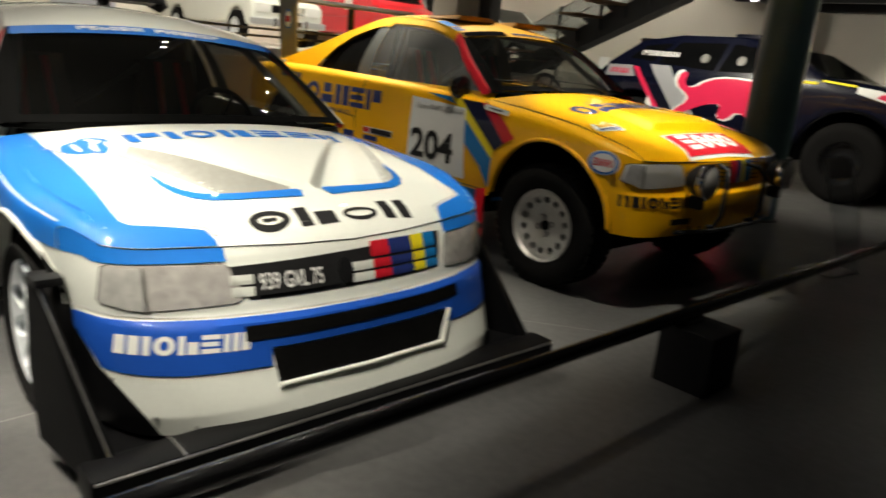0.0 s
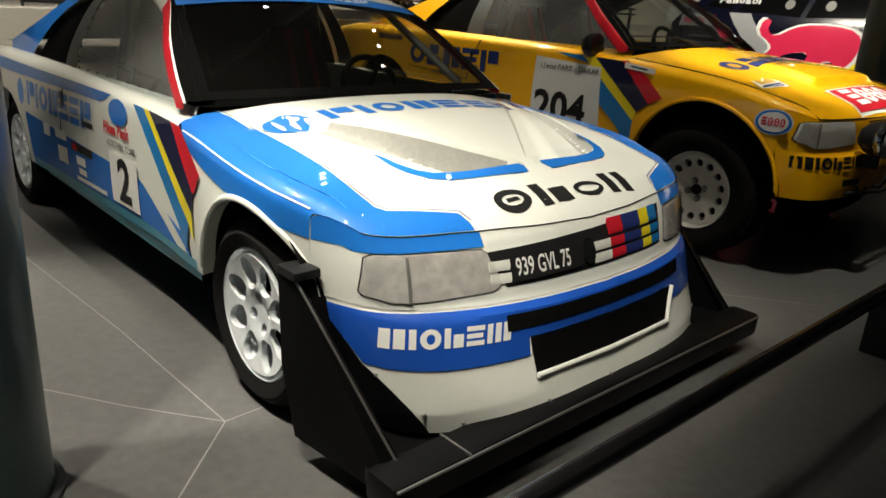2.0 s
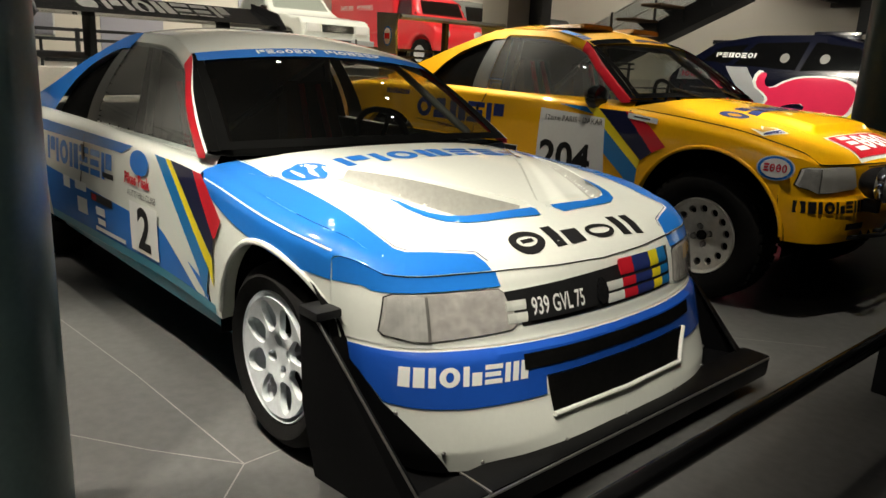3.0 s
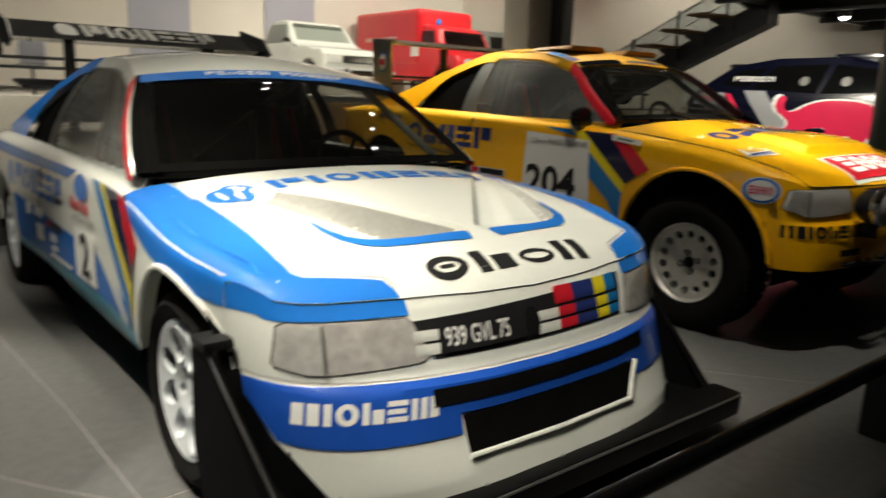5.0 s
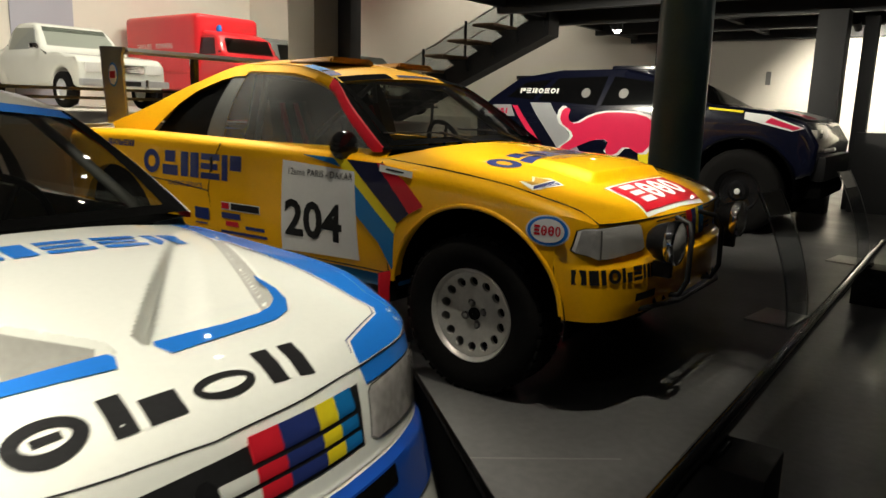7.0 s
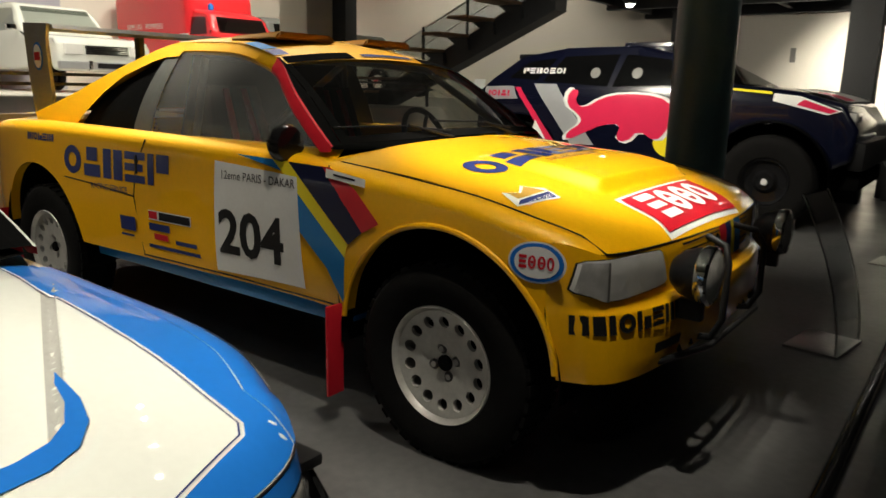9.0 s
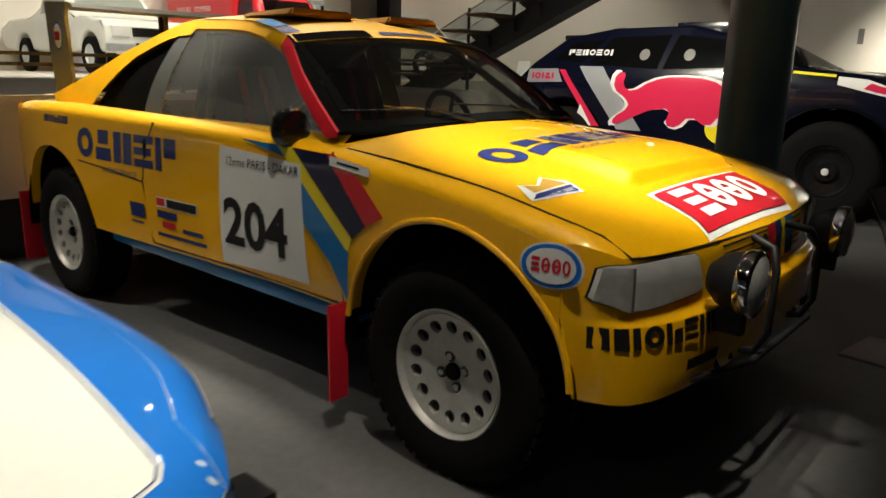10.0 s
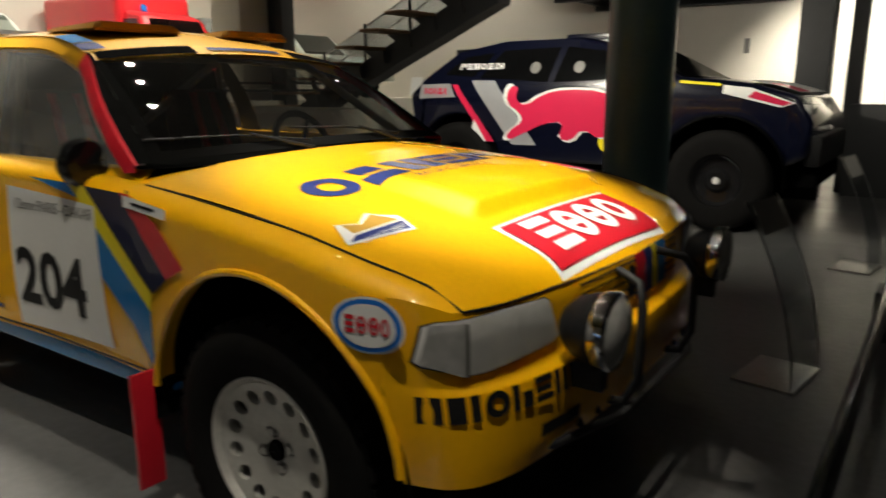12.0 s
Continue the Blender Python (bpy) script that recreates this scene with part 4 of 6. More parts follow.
# splitter and side plates
bm = prism([(0.80, -0.93, 0.11), (0.80, 0.93, 0.11), (0.70, 0.93, 0.10), (0.45, 0.80, 0.10), (0.45, -0.80, 0.10), (0.70, -0.93, 0.10)], (0, 0, 1), 0.03)
merge(bm, box(0.70, 0.82, -0.94, 0.94, 0.075, 0.165, 0.02))
part("splitter", bm, PLATE, white_car, "black front splitter")
part("splitter_edge", box(0.815, 0.824, -0.93, 0.93, 0.15, 0.158, 0.003), STEEL, white_car, "worn bright splitter edge")
part("splitter_seam", box(0.70, 0.824, -0.690, -0.684, 0.16, 0.168, 0.001), STEEL, white_car)
for s in (-1, 1):
    bm = prism([(0.25, s * 0.915, 0.56), (0.31, s * 0.905, 0.555), (0.72, s * 0.845, 0.16), (0.80, s * 0.88, 0.075), (0.36, s * 0.93, 0.08), (0.29, s * 0.93, 0.28)], (0, s, 0), 0.012)
    part("side_plate", bm, PLATE, white_car, "black splitter end plate")
    if s < 0:
        part("plate_edge", tube([(0.31, s * 0.917, 0.556), (0.72, s * 0.858, 0.162)], 0.004, 6), STEEL, white_car)
    part("plate_bracket", box(0.245, 0.345, min(s * 0.845, s * 0.93), max(s * 0.845, s * 0.93), 0.545, 0.572, 0.008), BLACK, white_car)
# right side graphics
on_side(white_car, w_side, "door_panel", [[(-2.44, 0.345), (-0.46, 0.345), (-0.50, 0.43), (-1.0, 0.55), (-1.28, 0.555), (-2.5, 0.61)]], BLUE, "blue lower door panel")
on_side(white_car, w_side, "rocker_panel", [[(-2.43, 0.335), (-0.41, 0.335), (-0.41, 0.372), (-2.42, 0.378)]], TEAL, "teal rocker band", 0.005)
on_side(white_car, w_side, "white_slash", [[(-0.97, 0.552), (-0.83, 0.552), (-0.48, 0.375), (-0.60, 0.375)]], WHITE, "", 0.005)
on_side(white_car, w_side, "cyan_stripe", [[(-1.01, 0.845), (-0.88, 0.84), (-0.455, 0.50), (-0.50, 0.37), (-0.56, 0.47)]], CYAN, "light blue stripe", 0.006)
on_side(white_car, w_side, "yellow_stripe", [[(-0.90, 0.842), (-0.85, 0.842), (-0.42, 0.545), (-0.41, 0.44), (-0.455, 0.50)]], YSTRIPE, "yellow stripe", 0.0065)
on_side(white_car, w_side, "navy_stripe", [[(-0.85, 0.842), (-0.62, 0.835), (-0.405, 0.62), (-0.42, 0.545)]], INK, "black stripe", 0.006)
on_side(white_car, w_side, "red_stripe", [[(-0.62, 0.835), (-0.53, 0.832), (-0.335, 0.70), (-0.385, 0.63), (-0.405, 0.62)]], RED, "red stripe", 0.006)
on_side(white_car, w_side, "shoulder_band", [[(-3.0, 0.80), (-3.0, 0.865), (-1.25, 0.85), (-1.38, 0.805)]], BLUE, "blue shoulder band")
on_side(white_car, w_side, "side_wordmark", shift(glyphs("pioneep", 0.94, 0.125, 0.16), -2.44, 0.655), BLUE, "blue wordmark")
on_side(white_car, w_side, "side_emblem", [oval(-2.56, 0.71, 0.055, 0.07)], BLUE, "blue round emblem")
on_side(white_car, w_side, "number_card", [[(-1.285, 0.392), (-0.985, 0.392), (-0.985, 0.612), (-1.285, 0.612)]], DECALWHITE, "white number card", 0.008)
on_side(white_car, w_side, "race_number", shift(text_sheet("2", 0.19, 0.05, 1.1, 0.03), -1.20, 0.41), BLACK, "black number", 0.0095)
on_side(white_car, w_side, "event_badge", [oval(-1.18, 0.785, 0.10, 0.055)], BLUE, "dark blue event badge", 0.005)
on_side(white_car, w_side, "event_lettering", shift(text_sheet("Pikes Peak", 0.052, 0.05, 0.93, 0.03), -1.34, 0.682), RED, "red event lettering", 0.005)
on_side(white_car, w_side, "event_lettering", shift(text_sheet("AUTO HILL CLIMB", 0.028, 0.05, 0.95), -1.31, 0.632), BLACK, "black event lettering", 0.005)
on_side(white_car, w_side, "sponsor_bar", [[(-1.62, 0.665), (-1.48, 0.665), (-1.48, 0.69), (-1.62, 0.69)]], BLACK)
for a, b, c, d, mt in ((-2.18, -2.08, 0.54, 0.60, DECALWHITE), (-2.0, -1.84, 0.555, 0.60, DECALWHITE), (-1.78, -1.5, 0.53, 0.57, BLACK), (-1.76, -1.70, 0.535, 0.565, RED), (-1.98, -1.84, 0.44, 0.52, DECALWHITE), (-1.72, -1.60, 0.47, 0.51, DECALWHITE), (-1.70, -1.60, 0.425, 0.455, DECALWHITE), (-1.74, -1.36, 0.39, 0.41, DECALWHITE)):
    on_side(white_car, w_side, "sponsor_bar", [[(a, c), (b, c), (b, d), (a, d)]], mt, "", 0.007 if mt is not RED else 0.009)
for pts in ([(-0.53, 0.84), (-0.55, 0.7), (-0.47, 0.36)], [(-1.86, 0.84), (-1.93, 0.6), (-1.9, 0.36)]):
    part("door_seam", tube([Vector((a, -w_side(a, b) - 0.0005, b)) for a, b in pts], 0.004, 5), BLACK, white_car)
part("door_catch", box(-1.9, -1.86, -w_side(-1.88, 0.75) - 0.006, -w_side(-1.88, 0.75), 0.71, 0.79, 0.003), BLACK, white_car)
for gl in shift(glyphs("peuoeoi", 0.30, 0.04, 0.2), -0.36, 0.0) + shift(glyphs("pioneep", 0.34, 0.04, 0.2), 0.0, 0.0):
    part("sun_strip_mark", lay(gl, lambda a, b: screen(a / 0.65, 0.915 + b * 1.4), (0.5, 0, 0.85), lift=0.010), DECALWHITE, white_car, "pale mark on the sun strip")
# rear wing, lower blade, posts
part("rear_wing", prism([(-2.92, -0.8, 1.46), (-3.02, -0.8, 1.44), (-3.36, -0.8, 1.56), (-3.34, -0.8, 1.585)], (0, 1, 0), 1.6), GLOSSBLACK, white_car, "large black rear wing")
for gl in shift(glyphs("pioneep", 0.86, 0.16, 0.16), -0.36, 0.0) + [outline([oval(-0.46, 0.08, 0.06, 0.08)], 0.05)]:
    part("wing_wordmark", lay(gl, lambda a, b: Vector((lerp(-2.985, -3.30, b / 0.2), a, lerp(1.465, 1.585, b / 0.2))), (-0.3, 0, 1), lift=0.012), GREYTRIM, white_car, "dull grey mark on the wing")
part("rear_wing", prism([(-3.0, -0.75, 1.16), (-3.3, -0.75, 1.20), (-3.3, 0.75, 1.20), (-3.0, 0.75, 1.16)], (0, 0, 1), 0.02), BLACK, white_car, "lower black wing blade")
for s in (-1, 1):
    part("wing_end_plate", prism([(-2.86, s * 0.8, 1.44), (-3.0, s * 0.8, 1.40), (-3.38, s * 0.8, 1.47), (-3.38, s * 0.8, 1.63), (-2.98, s * 0.8, 1.55)], (0, s, 0), 0.012), BLACK, white_car)
    part("wing_post", box(-3.2, -3.05, s * 0.45 - 0.02, s * 0.45 + 0.02, 0.9, 1.50, 0.005), BLACK, white_car)

# --- yellow car ---
ye = dict(hole=bulge, wscale=1.0)
for s in (-1, 1):
    part("wing_end_plate", prism([(-3.48, s * 0.65, 1.475), (-3.17, s * 0.65, 1.46), (-3.2, s * 0.65, 1.38), (-3.17, s * 0.65, 0.93), (-3.42, s * 0.65, 0.93), (-3.46, s * 0.65, 1.2)], (0, s, 0), 0.02), GREYTRIM, yellow_car, "grey wing end plate")
    part("wing_emblem", prism([(-3.31 + a, s * 0.672, 1.27 + b) for a, b in oval(0, 0, 0.06, 0.085, 28)], (0, s, 0), 0.002), BLUE, yellow_car)
    part("wing_emblem", prism([(-3.31 + a, s * 0.675, 1.27 + b) for a, b in oval(0, 0, 0.048, 0.07, 28)], (0, s, 0), 0.002), DECALWHITE, yellow_car)
    part("wing_emblem", prism([(-3.31 + a, s * 0.678, 1.27 + b) for a, b in ((-0.035, -0.025), (0.035, -0.025), (0.035, 0.025), (-0.035, 0.025))], (0, s, 0), 0.002), RED, yellow_car)
part("rear_wing", prism([(-3.46, -0.65, 1.475), (-3.15, -0.65, 1.455), (-3.13, -0.65, 1.43), (-3.2, -0.65, 1.415), (-3.46, -0.65, 1.455)], (0, 1, 0), 1.3), STEEL, yellow_car, "metal rear wing")
part("wing_strut", box(-3.33, -3.27, -0.02, 0.02, 0.98, 1.43, 0.005), BLACK, yellow_car)
on_side(yellow_car, y_side, "side_wordmark", shift(glyphs("oamep", 0.93, 0.15, 0.12), -2.54, 0.645), NAVY, "dark blue wordmark")
on_side(yellow_car, y_side, "side_lettering", shift(text_sheet("RACING SERVICE", 0.03, 0.05, 1.0), -2.28, 0.585), NAVY, "dark blue lettering")
on_side(yellow_car, y_side, "number_card", [[(-1.285, 0.30), (-0.70, 0.318), (-0.74, 0.772), (-1.27, 0.80)]], DECALWHITE, "white number card", 0.006)
on_side(yellow_car, y_side, "race_number", shift(text_sheet("204", 0.205, 0.05, 1.06, 0.028), -1.25, 0.388), BLACK, "black race number", 0.0085)
on_side(yellow_car, y_side, "event_lettering", shift(text_sheet("12eme PARIS - DAKAR", 0.036, 0.05, 0.96), -1.22, 0.725), BLACK, "black event lettering", 0.0085)
on_side(yellow_car, y_side, "cyan_stripe", [[(-1.13, 0.838), (-0.895, 0.832), (-0.455, 0.50), (-0.47, 0.30), (-0.56, 0.43), (-0.785, 0.60), (-0.785, 0.78)]], CYAN, "light blue stripe", 0.0045)
on_side(yellow_car, y_side, "yellow_stripe", [[(-0.895, 0.832), (-0.80, 0.83), (-0.44, 0.545), (-0.455, 0.49)]], YSTRIPE, "yellow stripe", 0.005)
on_side(yellow_car, y_side, "navy_stripe", [[(-0.80, 0.83), (-0.59, 0.825), (-0.36, 0.60), (-0.435, 0.545)]], INK, "navy stripe", 0.0045)
on_side(yellow_car, y_side, "red_stripe", [[(-0.60, 0.828), (-0.54, 0.825), (-0.40, 0.755), (-0.27, 0.645), (-0.36, 0.60)]], RED, "red stripe", 0.0045)
on_side(yellow_car, y_side, "name_plate", [[(-0.565, 0.788), (-0.345, 0.77), (-0.345, 0.80), (-0.565, 0.822)]], DECALWHITE, "white name plate", 0.008)
on_side(yellow_car, y_side, "name_bar", [[(-0.52, 0.798), (-0.40, 0.788), (-0.40, 0.796), (-0.52, 0.806)]], BLACK, "", 0.0095)
for r, mt, lf in ((1.0, DECALWHITE, 0.004), (0.92, BLUE, 0.0055), (0.76, DECALWHITE, 0.007)):
    on_side(yellow_car, y_side, "oval_emblem", [oval(0.392, 0.612, 0.098 * r, 0.066 * r)], mt, "white oval emblem with a blue ring", lf)
on_side(yellow_car, y_side, "oval_wordmark", shift(glyphs("esso", 0.115, 0.042, 0.16), 0.335, 0.592), RED, "red wordmark", 0.0085)
for a, b, c, d, mt in ((-1.785, -1.455, 0.475, 0.523, DECALWHITE), (-1.70, -1.46, 0.48, 0.518, BLACK), (-1.782, -1.715, 0.482, 0.518, RED), (-1.785, -1.62, 0.425, 0.46, NAVY), (-1.75, -1.64, 0.38, 0.41, RED), (-1.58, -1.42, 0.375, 0.395, NAVY), (-1.80, -1.40, 0.335, 0.352, NAVY), (-2.03, -1.90, 0.40, 0.47, NAVY), (-2.03, -1.92, 0.37, 0.38, NAVY)):
    on_side(yellow_car, y_side, "sponsor_bar", [[(a, c), (b, c), (b, d), (a, d)]], mt, "", 0.004 if mt is DECALWHITE else 0.0055)
on_side(yellow_car, y_side, "tail_wordmark", shift(glyphs("miohein", 0.30, 0.04, 0.16), -2.95, 0.80), NAVY)
for pts in ([(-0.555, 0.835), (-0.56, 0.7), (-0.50, 0.29)], [(-1.80, 0.86), (-1.88, 0.72), (-1.905, 0.575), (-1.86, 0.28)], [(-1.905, 0.575), (-2.25, 0.605), (-2.55, 0.62)], [(-0.50, 0.285), (-1.2, 0.285), (-1.86, 0.285)]):
    part("door_seam", tube([Vector((a, -y_side(a, b) - 0.0005, b)) for a, b in pts], 0.0035, 5), BLACK, yellow_car)
part("door_catch", box(-1.885, -1.865, -y_side(-1.87, 0.75) - 0.006, -y_side(-1.87, 0.75), 0.69, 0.78, 0.003), BLACK, yellow_car)
# bonnet seams
for s in (-1, 1):
    part("bonnet_seam", tube([Vector((x, s * (y_side(x, SHOULDER(x) - 0.05) - R_EDGE * 0.9), YSH.top_z(x, y_side(x, 0.7) - R_EDGE) + 0.0005)) for x in steps(-0.55, 0.42, 24)] + [Vector((0.49, s * 0.832, YSH.skin(0.49, 0.83) + 0.0005))]
                             + [Vector((Y_EDGE(y)[0] + 0.0005, s * y, Y_EDGE(y)[1] + 0.001)) for y in steps(0.815, 0.0, 24)], 0.004, 5), BLACK, yellow_car)
# bonnet marks
on_hood(yellow_car, "bonnet_wordmark", glyphs("oamep", 0.98, 0.17, 0.1), NAVY, 0.02, -0.64, label="dark blue wordmark", **ye)
on_hood(yellow_car, "bonnet_lettering", text_sheet("RACING SERVICE", 0.038, 0.05, 1.0), NAVY, 0.085, -0.30, label="dark blue lettering", **ye)
for k, mt, lf in ((0.0, DECALWHITE, 0.0035), (0.016, RED, 0.0075)):
    on_hood(yellow_car, "bonnet_sign", outline([[(-0.45 + k, -0.637 + k), (0.315 - k, -0.645 + k), (0.325 - k, -0.40 - k), (-0.43 + k, -0.41 - k)]], 0.02), mt, 0, 0, label="red sign with a white border", lift=lf, **ye)
on_hood(yellow_car, "bonnet_sign_wordmark", glyphs("esso", 0.58, 0.15, 0.12), DECALWHITE, 0.59, -0.35, label="white wordmark", lift=0.011, **ye)
palm = [(-0.775, 0.155), (-0.72, 0.19), (-0.65, 0.15), (-0.63, 0.185), (-0.59, 0.215), (-0.62, 0.30), (-0.84, 0.26)]
on_hood(yellow_car, "bonnet_sticker", outline([[(a, -b) for a, b in palm]], 0.05), DECALWHITE, 0, 0, label="small blue and gold sticker", **ye)
on_hood(yellow_car, "bonnet_sticker", outline([[(-0.785, -0.235), (-0.825, -0.255), (-0.632, -0.29), (-0.612, -0.245)]], 0.05), NAVY, 0, 0, lift=0.005, **ye)
on_hood(yellow_car, "bonnet_sticker", outline([[(-0.765, -0.17), (-0.78, -0.225), (-0.615, -0.235), (-0.65, -0.165), (-0.72, -0.2)]], 0.05), node_mat("gold_vinyl", (0.45, 0.26, 0.03), 0.5, grain=0.1), 0, 0, lift=0.005, **ye)
on_hood(yellow_car, "sticker_lettering", text_sheet("EUROPE ET LIBERTE", 0.02, 0.05, 0.72), DECALWHITE, 0.282, -0.802, label="white lettering on the sticker", lift=0.007, **ye)
# nose marks, lamps, bars
on_nose(yellow_car, y_front, "bumper_wordmark", shift(glyphs("miohein", 0.41, 0.062, 0.15), -0.895, 0.395), BLACK, "black wordmark", 0.006)
on_nose(yellow_car, y_front, "sponsor_bar", outline([[(-0.63, 0.30), (-0.46, 0.30), (-0.46, 0.335), (-0.63, 0.335)]], 0.05), BLACK, "small black sticker", 0.006)
on_nose(yellow_car, y_front, "grille", outline([[(-0.40, 0.50), (0.40, 0.50), (0.40, 0.635), (-0.40, 0.635)]], 0.05), YELLOW, "yellow grille", 0.004)
for z in (0.52, 0.545, 0.57, 0.595, 0.62):
    part("grille_slot", lay(outline([[(-0.39, z), (0.39, z), (0.39, z + 0.007), (-0.39, z + 0.007)]], 0.05), y_front, (1, 0, 0), lift=0.006), BLACK, yellow_car)
for y0, y1, mt in ((-0.03, 0.05, RED), (0.05, 0.12, NAVY), (0.12, 0.17, YSTRIPE), (0.17, 0.26, CYAN)):
    on_nose(yellow_car, y_front, "grille_stripe", outline([[(y0, 0.505), (y1, 0.505), (y1, 0.64), (y0, 0.64)]], 0.05), mt, "", 0.0085)
on_nose(yellow_car, y_front, "grille_badge", outline([oval(-0.075, 0.57, 0.035, 0.05, 12)], 0.05), GLOSSBLACK, "", 0.012)
for s in (-1, 1):
    lampx = part("spot_lamp", lathe([(0.001, 0.66), (0.045, 0.672), (0.075, 0.705), (0.09, 0.75), (0.092, 0.775)], "x", 32), BLACK, yellow_car, "round black driving lamp")
    part("chrome_ring", lathe([(0.093, 0.765), (0.099, 0.775), (0.099, 0.80), (0.092, 0.808)], "x", 32), CHROME, lampx)
    part("lens", lathe([(0.092, 0.803), (0.07, 0.815), (0.03, 0.822), (0.001, 0.823)], "x", 32), LENS, lampx)
    lampx.matrix_basis = pose(0, s * 0.50, 0.555)
    part("bull_bar", tube([(0.62, s * 0.24, 0.25), (0.74, s * 0.25, 0.27), (0.775, s * 0.25, 0.34), (0.775, s * 0.24, 0.54), (0.75, s * 0.20, 0.60), (0.67, s * 0.16, 0.62)], 0.013), BLACK, yellow_car, "black tubular bull bar")
    part("lamp_bracket", box(0.70, 0.78, s * 0.5 - 0.02, s * 0.5 + 0.02, 0.40, 0.47, 0.005), BLACK, yellow_car)
    part("mud_flap", box(-0.50, -0.488, min(s * 0.885, s * 0.972), max(s * 0.885, s * 0.972), -0.07, 0.30, 0.003), RED, yellow_car, "red mud flap")
    part("mud_flap", box(-3.40, -3.388, min(s * 0.82, s * 0.96), max(s * 0.82, s * 0.96), -0.08, 0.35, 0.003), RED, yellow_car, "red mud flap")
    part("door_mirror", lathe([(0.001, -0.06), (0.05, -0.055), (0.075, -0.02), (0.08, 0.02), (0.07, 0.04), (0.001, 0.045)], "x", 20), GLOSSBLACK, yellow_car, "round black door mirror").matrix_basis = pose(-0.855, -0.845, 0.895)
for z, x in ((0.255, 0.755),):
    part("bull_bar", tube([(0.53, -0.70, z - 0.02), (0.68, -0.56, z), (x, -0.3, z), (x, 0.3, z), (0.68, 0.56, z), (0.53, 0.70, z - 0.02)], 0.012), BLACK, yellow_car)
for y in (-0.44, -0.33, 0.33, 0.44):
    part("bull_bar", tube([(0.70, y, 0.255), (0.66, y, 0.33)], 0.009), BLACK, yellow_car)
for y in (-0.3, 0.3):
    pod = prism([(-1.30, y - 0.2, 1.342), (-1.30, y + 0.2, 1.342), (-1.30, y + 0.17, 1.378), (-1.30, y - 0.17, 1.378)], (-1, 0, 0), 0.36)
    for v in pod.verts:
        if v.co.x < -1.5:
            v.co.z = min(v.co.z, 1.365)
    bmesh.ops.bevel(pod, geom=pod.edges[:], offset=0.01, segments=2, affect="EDGES")
    part("roof_scoop", pod, node_mat("amber_paint", (0.30, 0.14, 0.015), 0.35, coat=0.5, grain=0.08), yellow_car, "amber roof air scoop")
part("roof_stripe", grid(steps(-1, -0.86, 4), [0.15, 0.35], lambda v, u: roof(v, u) + Vector((0, 0, 0.004))), CYAN, yellow_car)
part("roof_stripe", grid(steps(-1, -0.86, 4), [0.02, 0.13], lambda v, u: roof(v, u) + Vector((0, 0, 0.004))), NAVY, yellow_car)
part("sun_strip_lettering", grid(steps(-0.25, 0.35, 12), [0.92, 0.965], lambda v, u: screen(v, u) + Vector((0.008, 0, 0.008))), NAVY, yellow_car, "dark wordmark on the sun strip")
part("sun_strip_end", grid(steps(-0.97, -0.35, 8), [0.885, 0.995], lambda v, u: screen(v, u) + Vector((0.0065, 0, 0.0065))), DARK, yellow_car)
part("sun_strip_end", grid(steps(0.45, 0.97, 8), [0.885, 0.995], lambda v, u: screen(v, u) + Vector((0.0065, 0, 0.0065))), DARK, yellow_car)
for car in (yellow_car,):
    for v0 in (-0.25, 0.45):
        w = part("wiper", tube([screen(v0, 0.03) + Vector((0.02, 0, 0.012)), screen(v0 - 0.35, 0.10) + Vector((0.015, 0, 0.012)), screen(v0 - 0.75, 0.13) + Vector((0.01, 0, 0.01))], 0.0042, 6), BLACK, car)
        part("wiper_arm", tube([screen(v0, 0.0) + Vector((0.02, 0, 0.0)), screen(v0 - 0.3, 0.085) + Vector((0.022, 0, 0.02))], 0.0065, 6), BLACK, w)

# ---------- barrier, stands ----------
def barrier_block(y):
    b = thing("barrier_block", pose(1.30, y, 0), "black square weight block of the low barrier", "barrier", "barrier blocks")
    part("block", box(-0.125, 0.125, -0.13, 0.13, 0.0, 0.27, 0.012), BLACK, b)
    part("pole_cradle", box(-0.10, -0.02, -0.06, 0.06, 0.26, 0.285, 0.006), DARKSTEEL, b)
    return b


first_block = barrier_block(-0.45)
copy_thing(first_block, pose(1.30, 3.25, 0))
copy_thing(first_block, pose(1.30, -4.2, 0))
solid("barrier_pole", tube([(1.24, -5.2, 0.31), (1.24, -2, 0.31), (1.24, 1, 0.31), (1.24, 4.2, 0.31)], 0.03, 14), GLOSSBLACK, "black round barrier pole resting on weight blocks", "barrier")
ACRYL = glass_mat("stand_acrylic", (0.75, 0.78, 0.8), 0.12)


def reading_stand(x, y, rz):
    st = thing("reading_stand", pose(x, y, 0, 0, 0, rz), "curved clear plastic information stand with a steel foot", "information stand", "information stands")
    part("panel", grid(steps(0, 1, 16), steps(-0.2, 0.2, 4), lambda t, w: (-0.26 * t ** 1.8, w, 0.012 + 0.82 * t)), ACRYL, st)
    bmx = grid(steps(0, 1, 16), [-0.2, -0.182], lambda t, w: (-0.26 * t ** 1.8 + 0.004, w, 0.012 + 0.82 * t))
    part("panel_edge", bmx, STEEL, st)
    part("panel_edge", grid(steps(0, 1, 16), [0.182, 0.2], lambda t, w: (-0.26 * t ** 1.8 + 0.004, w, 0.012 + 0.82 * t)), STEEL, st)
    part("text_sheet", grid(steps(0.82, 0.99, 4), [-0.16, 0.16], lambda t, w: (-0.26 * t ** 1.8 + 0.006, w, 0.012 + 0.82 * t)), GREYTRIM, st)
    part("foot", box(-0.26, 0.02, -0.2, 0.2, 0.0, 0.012, 0.003), STEEL, st)
    return st


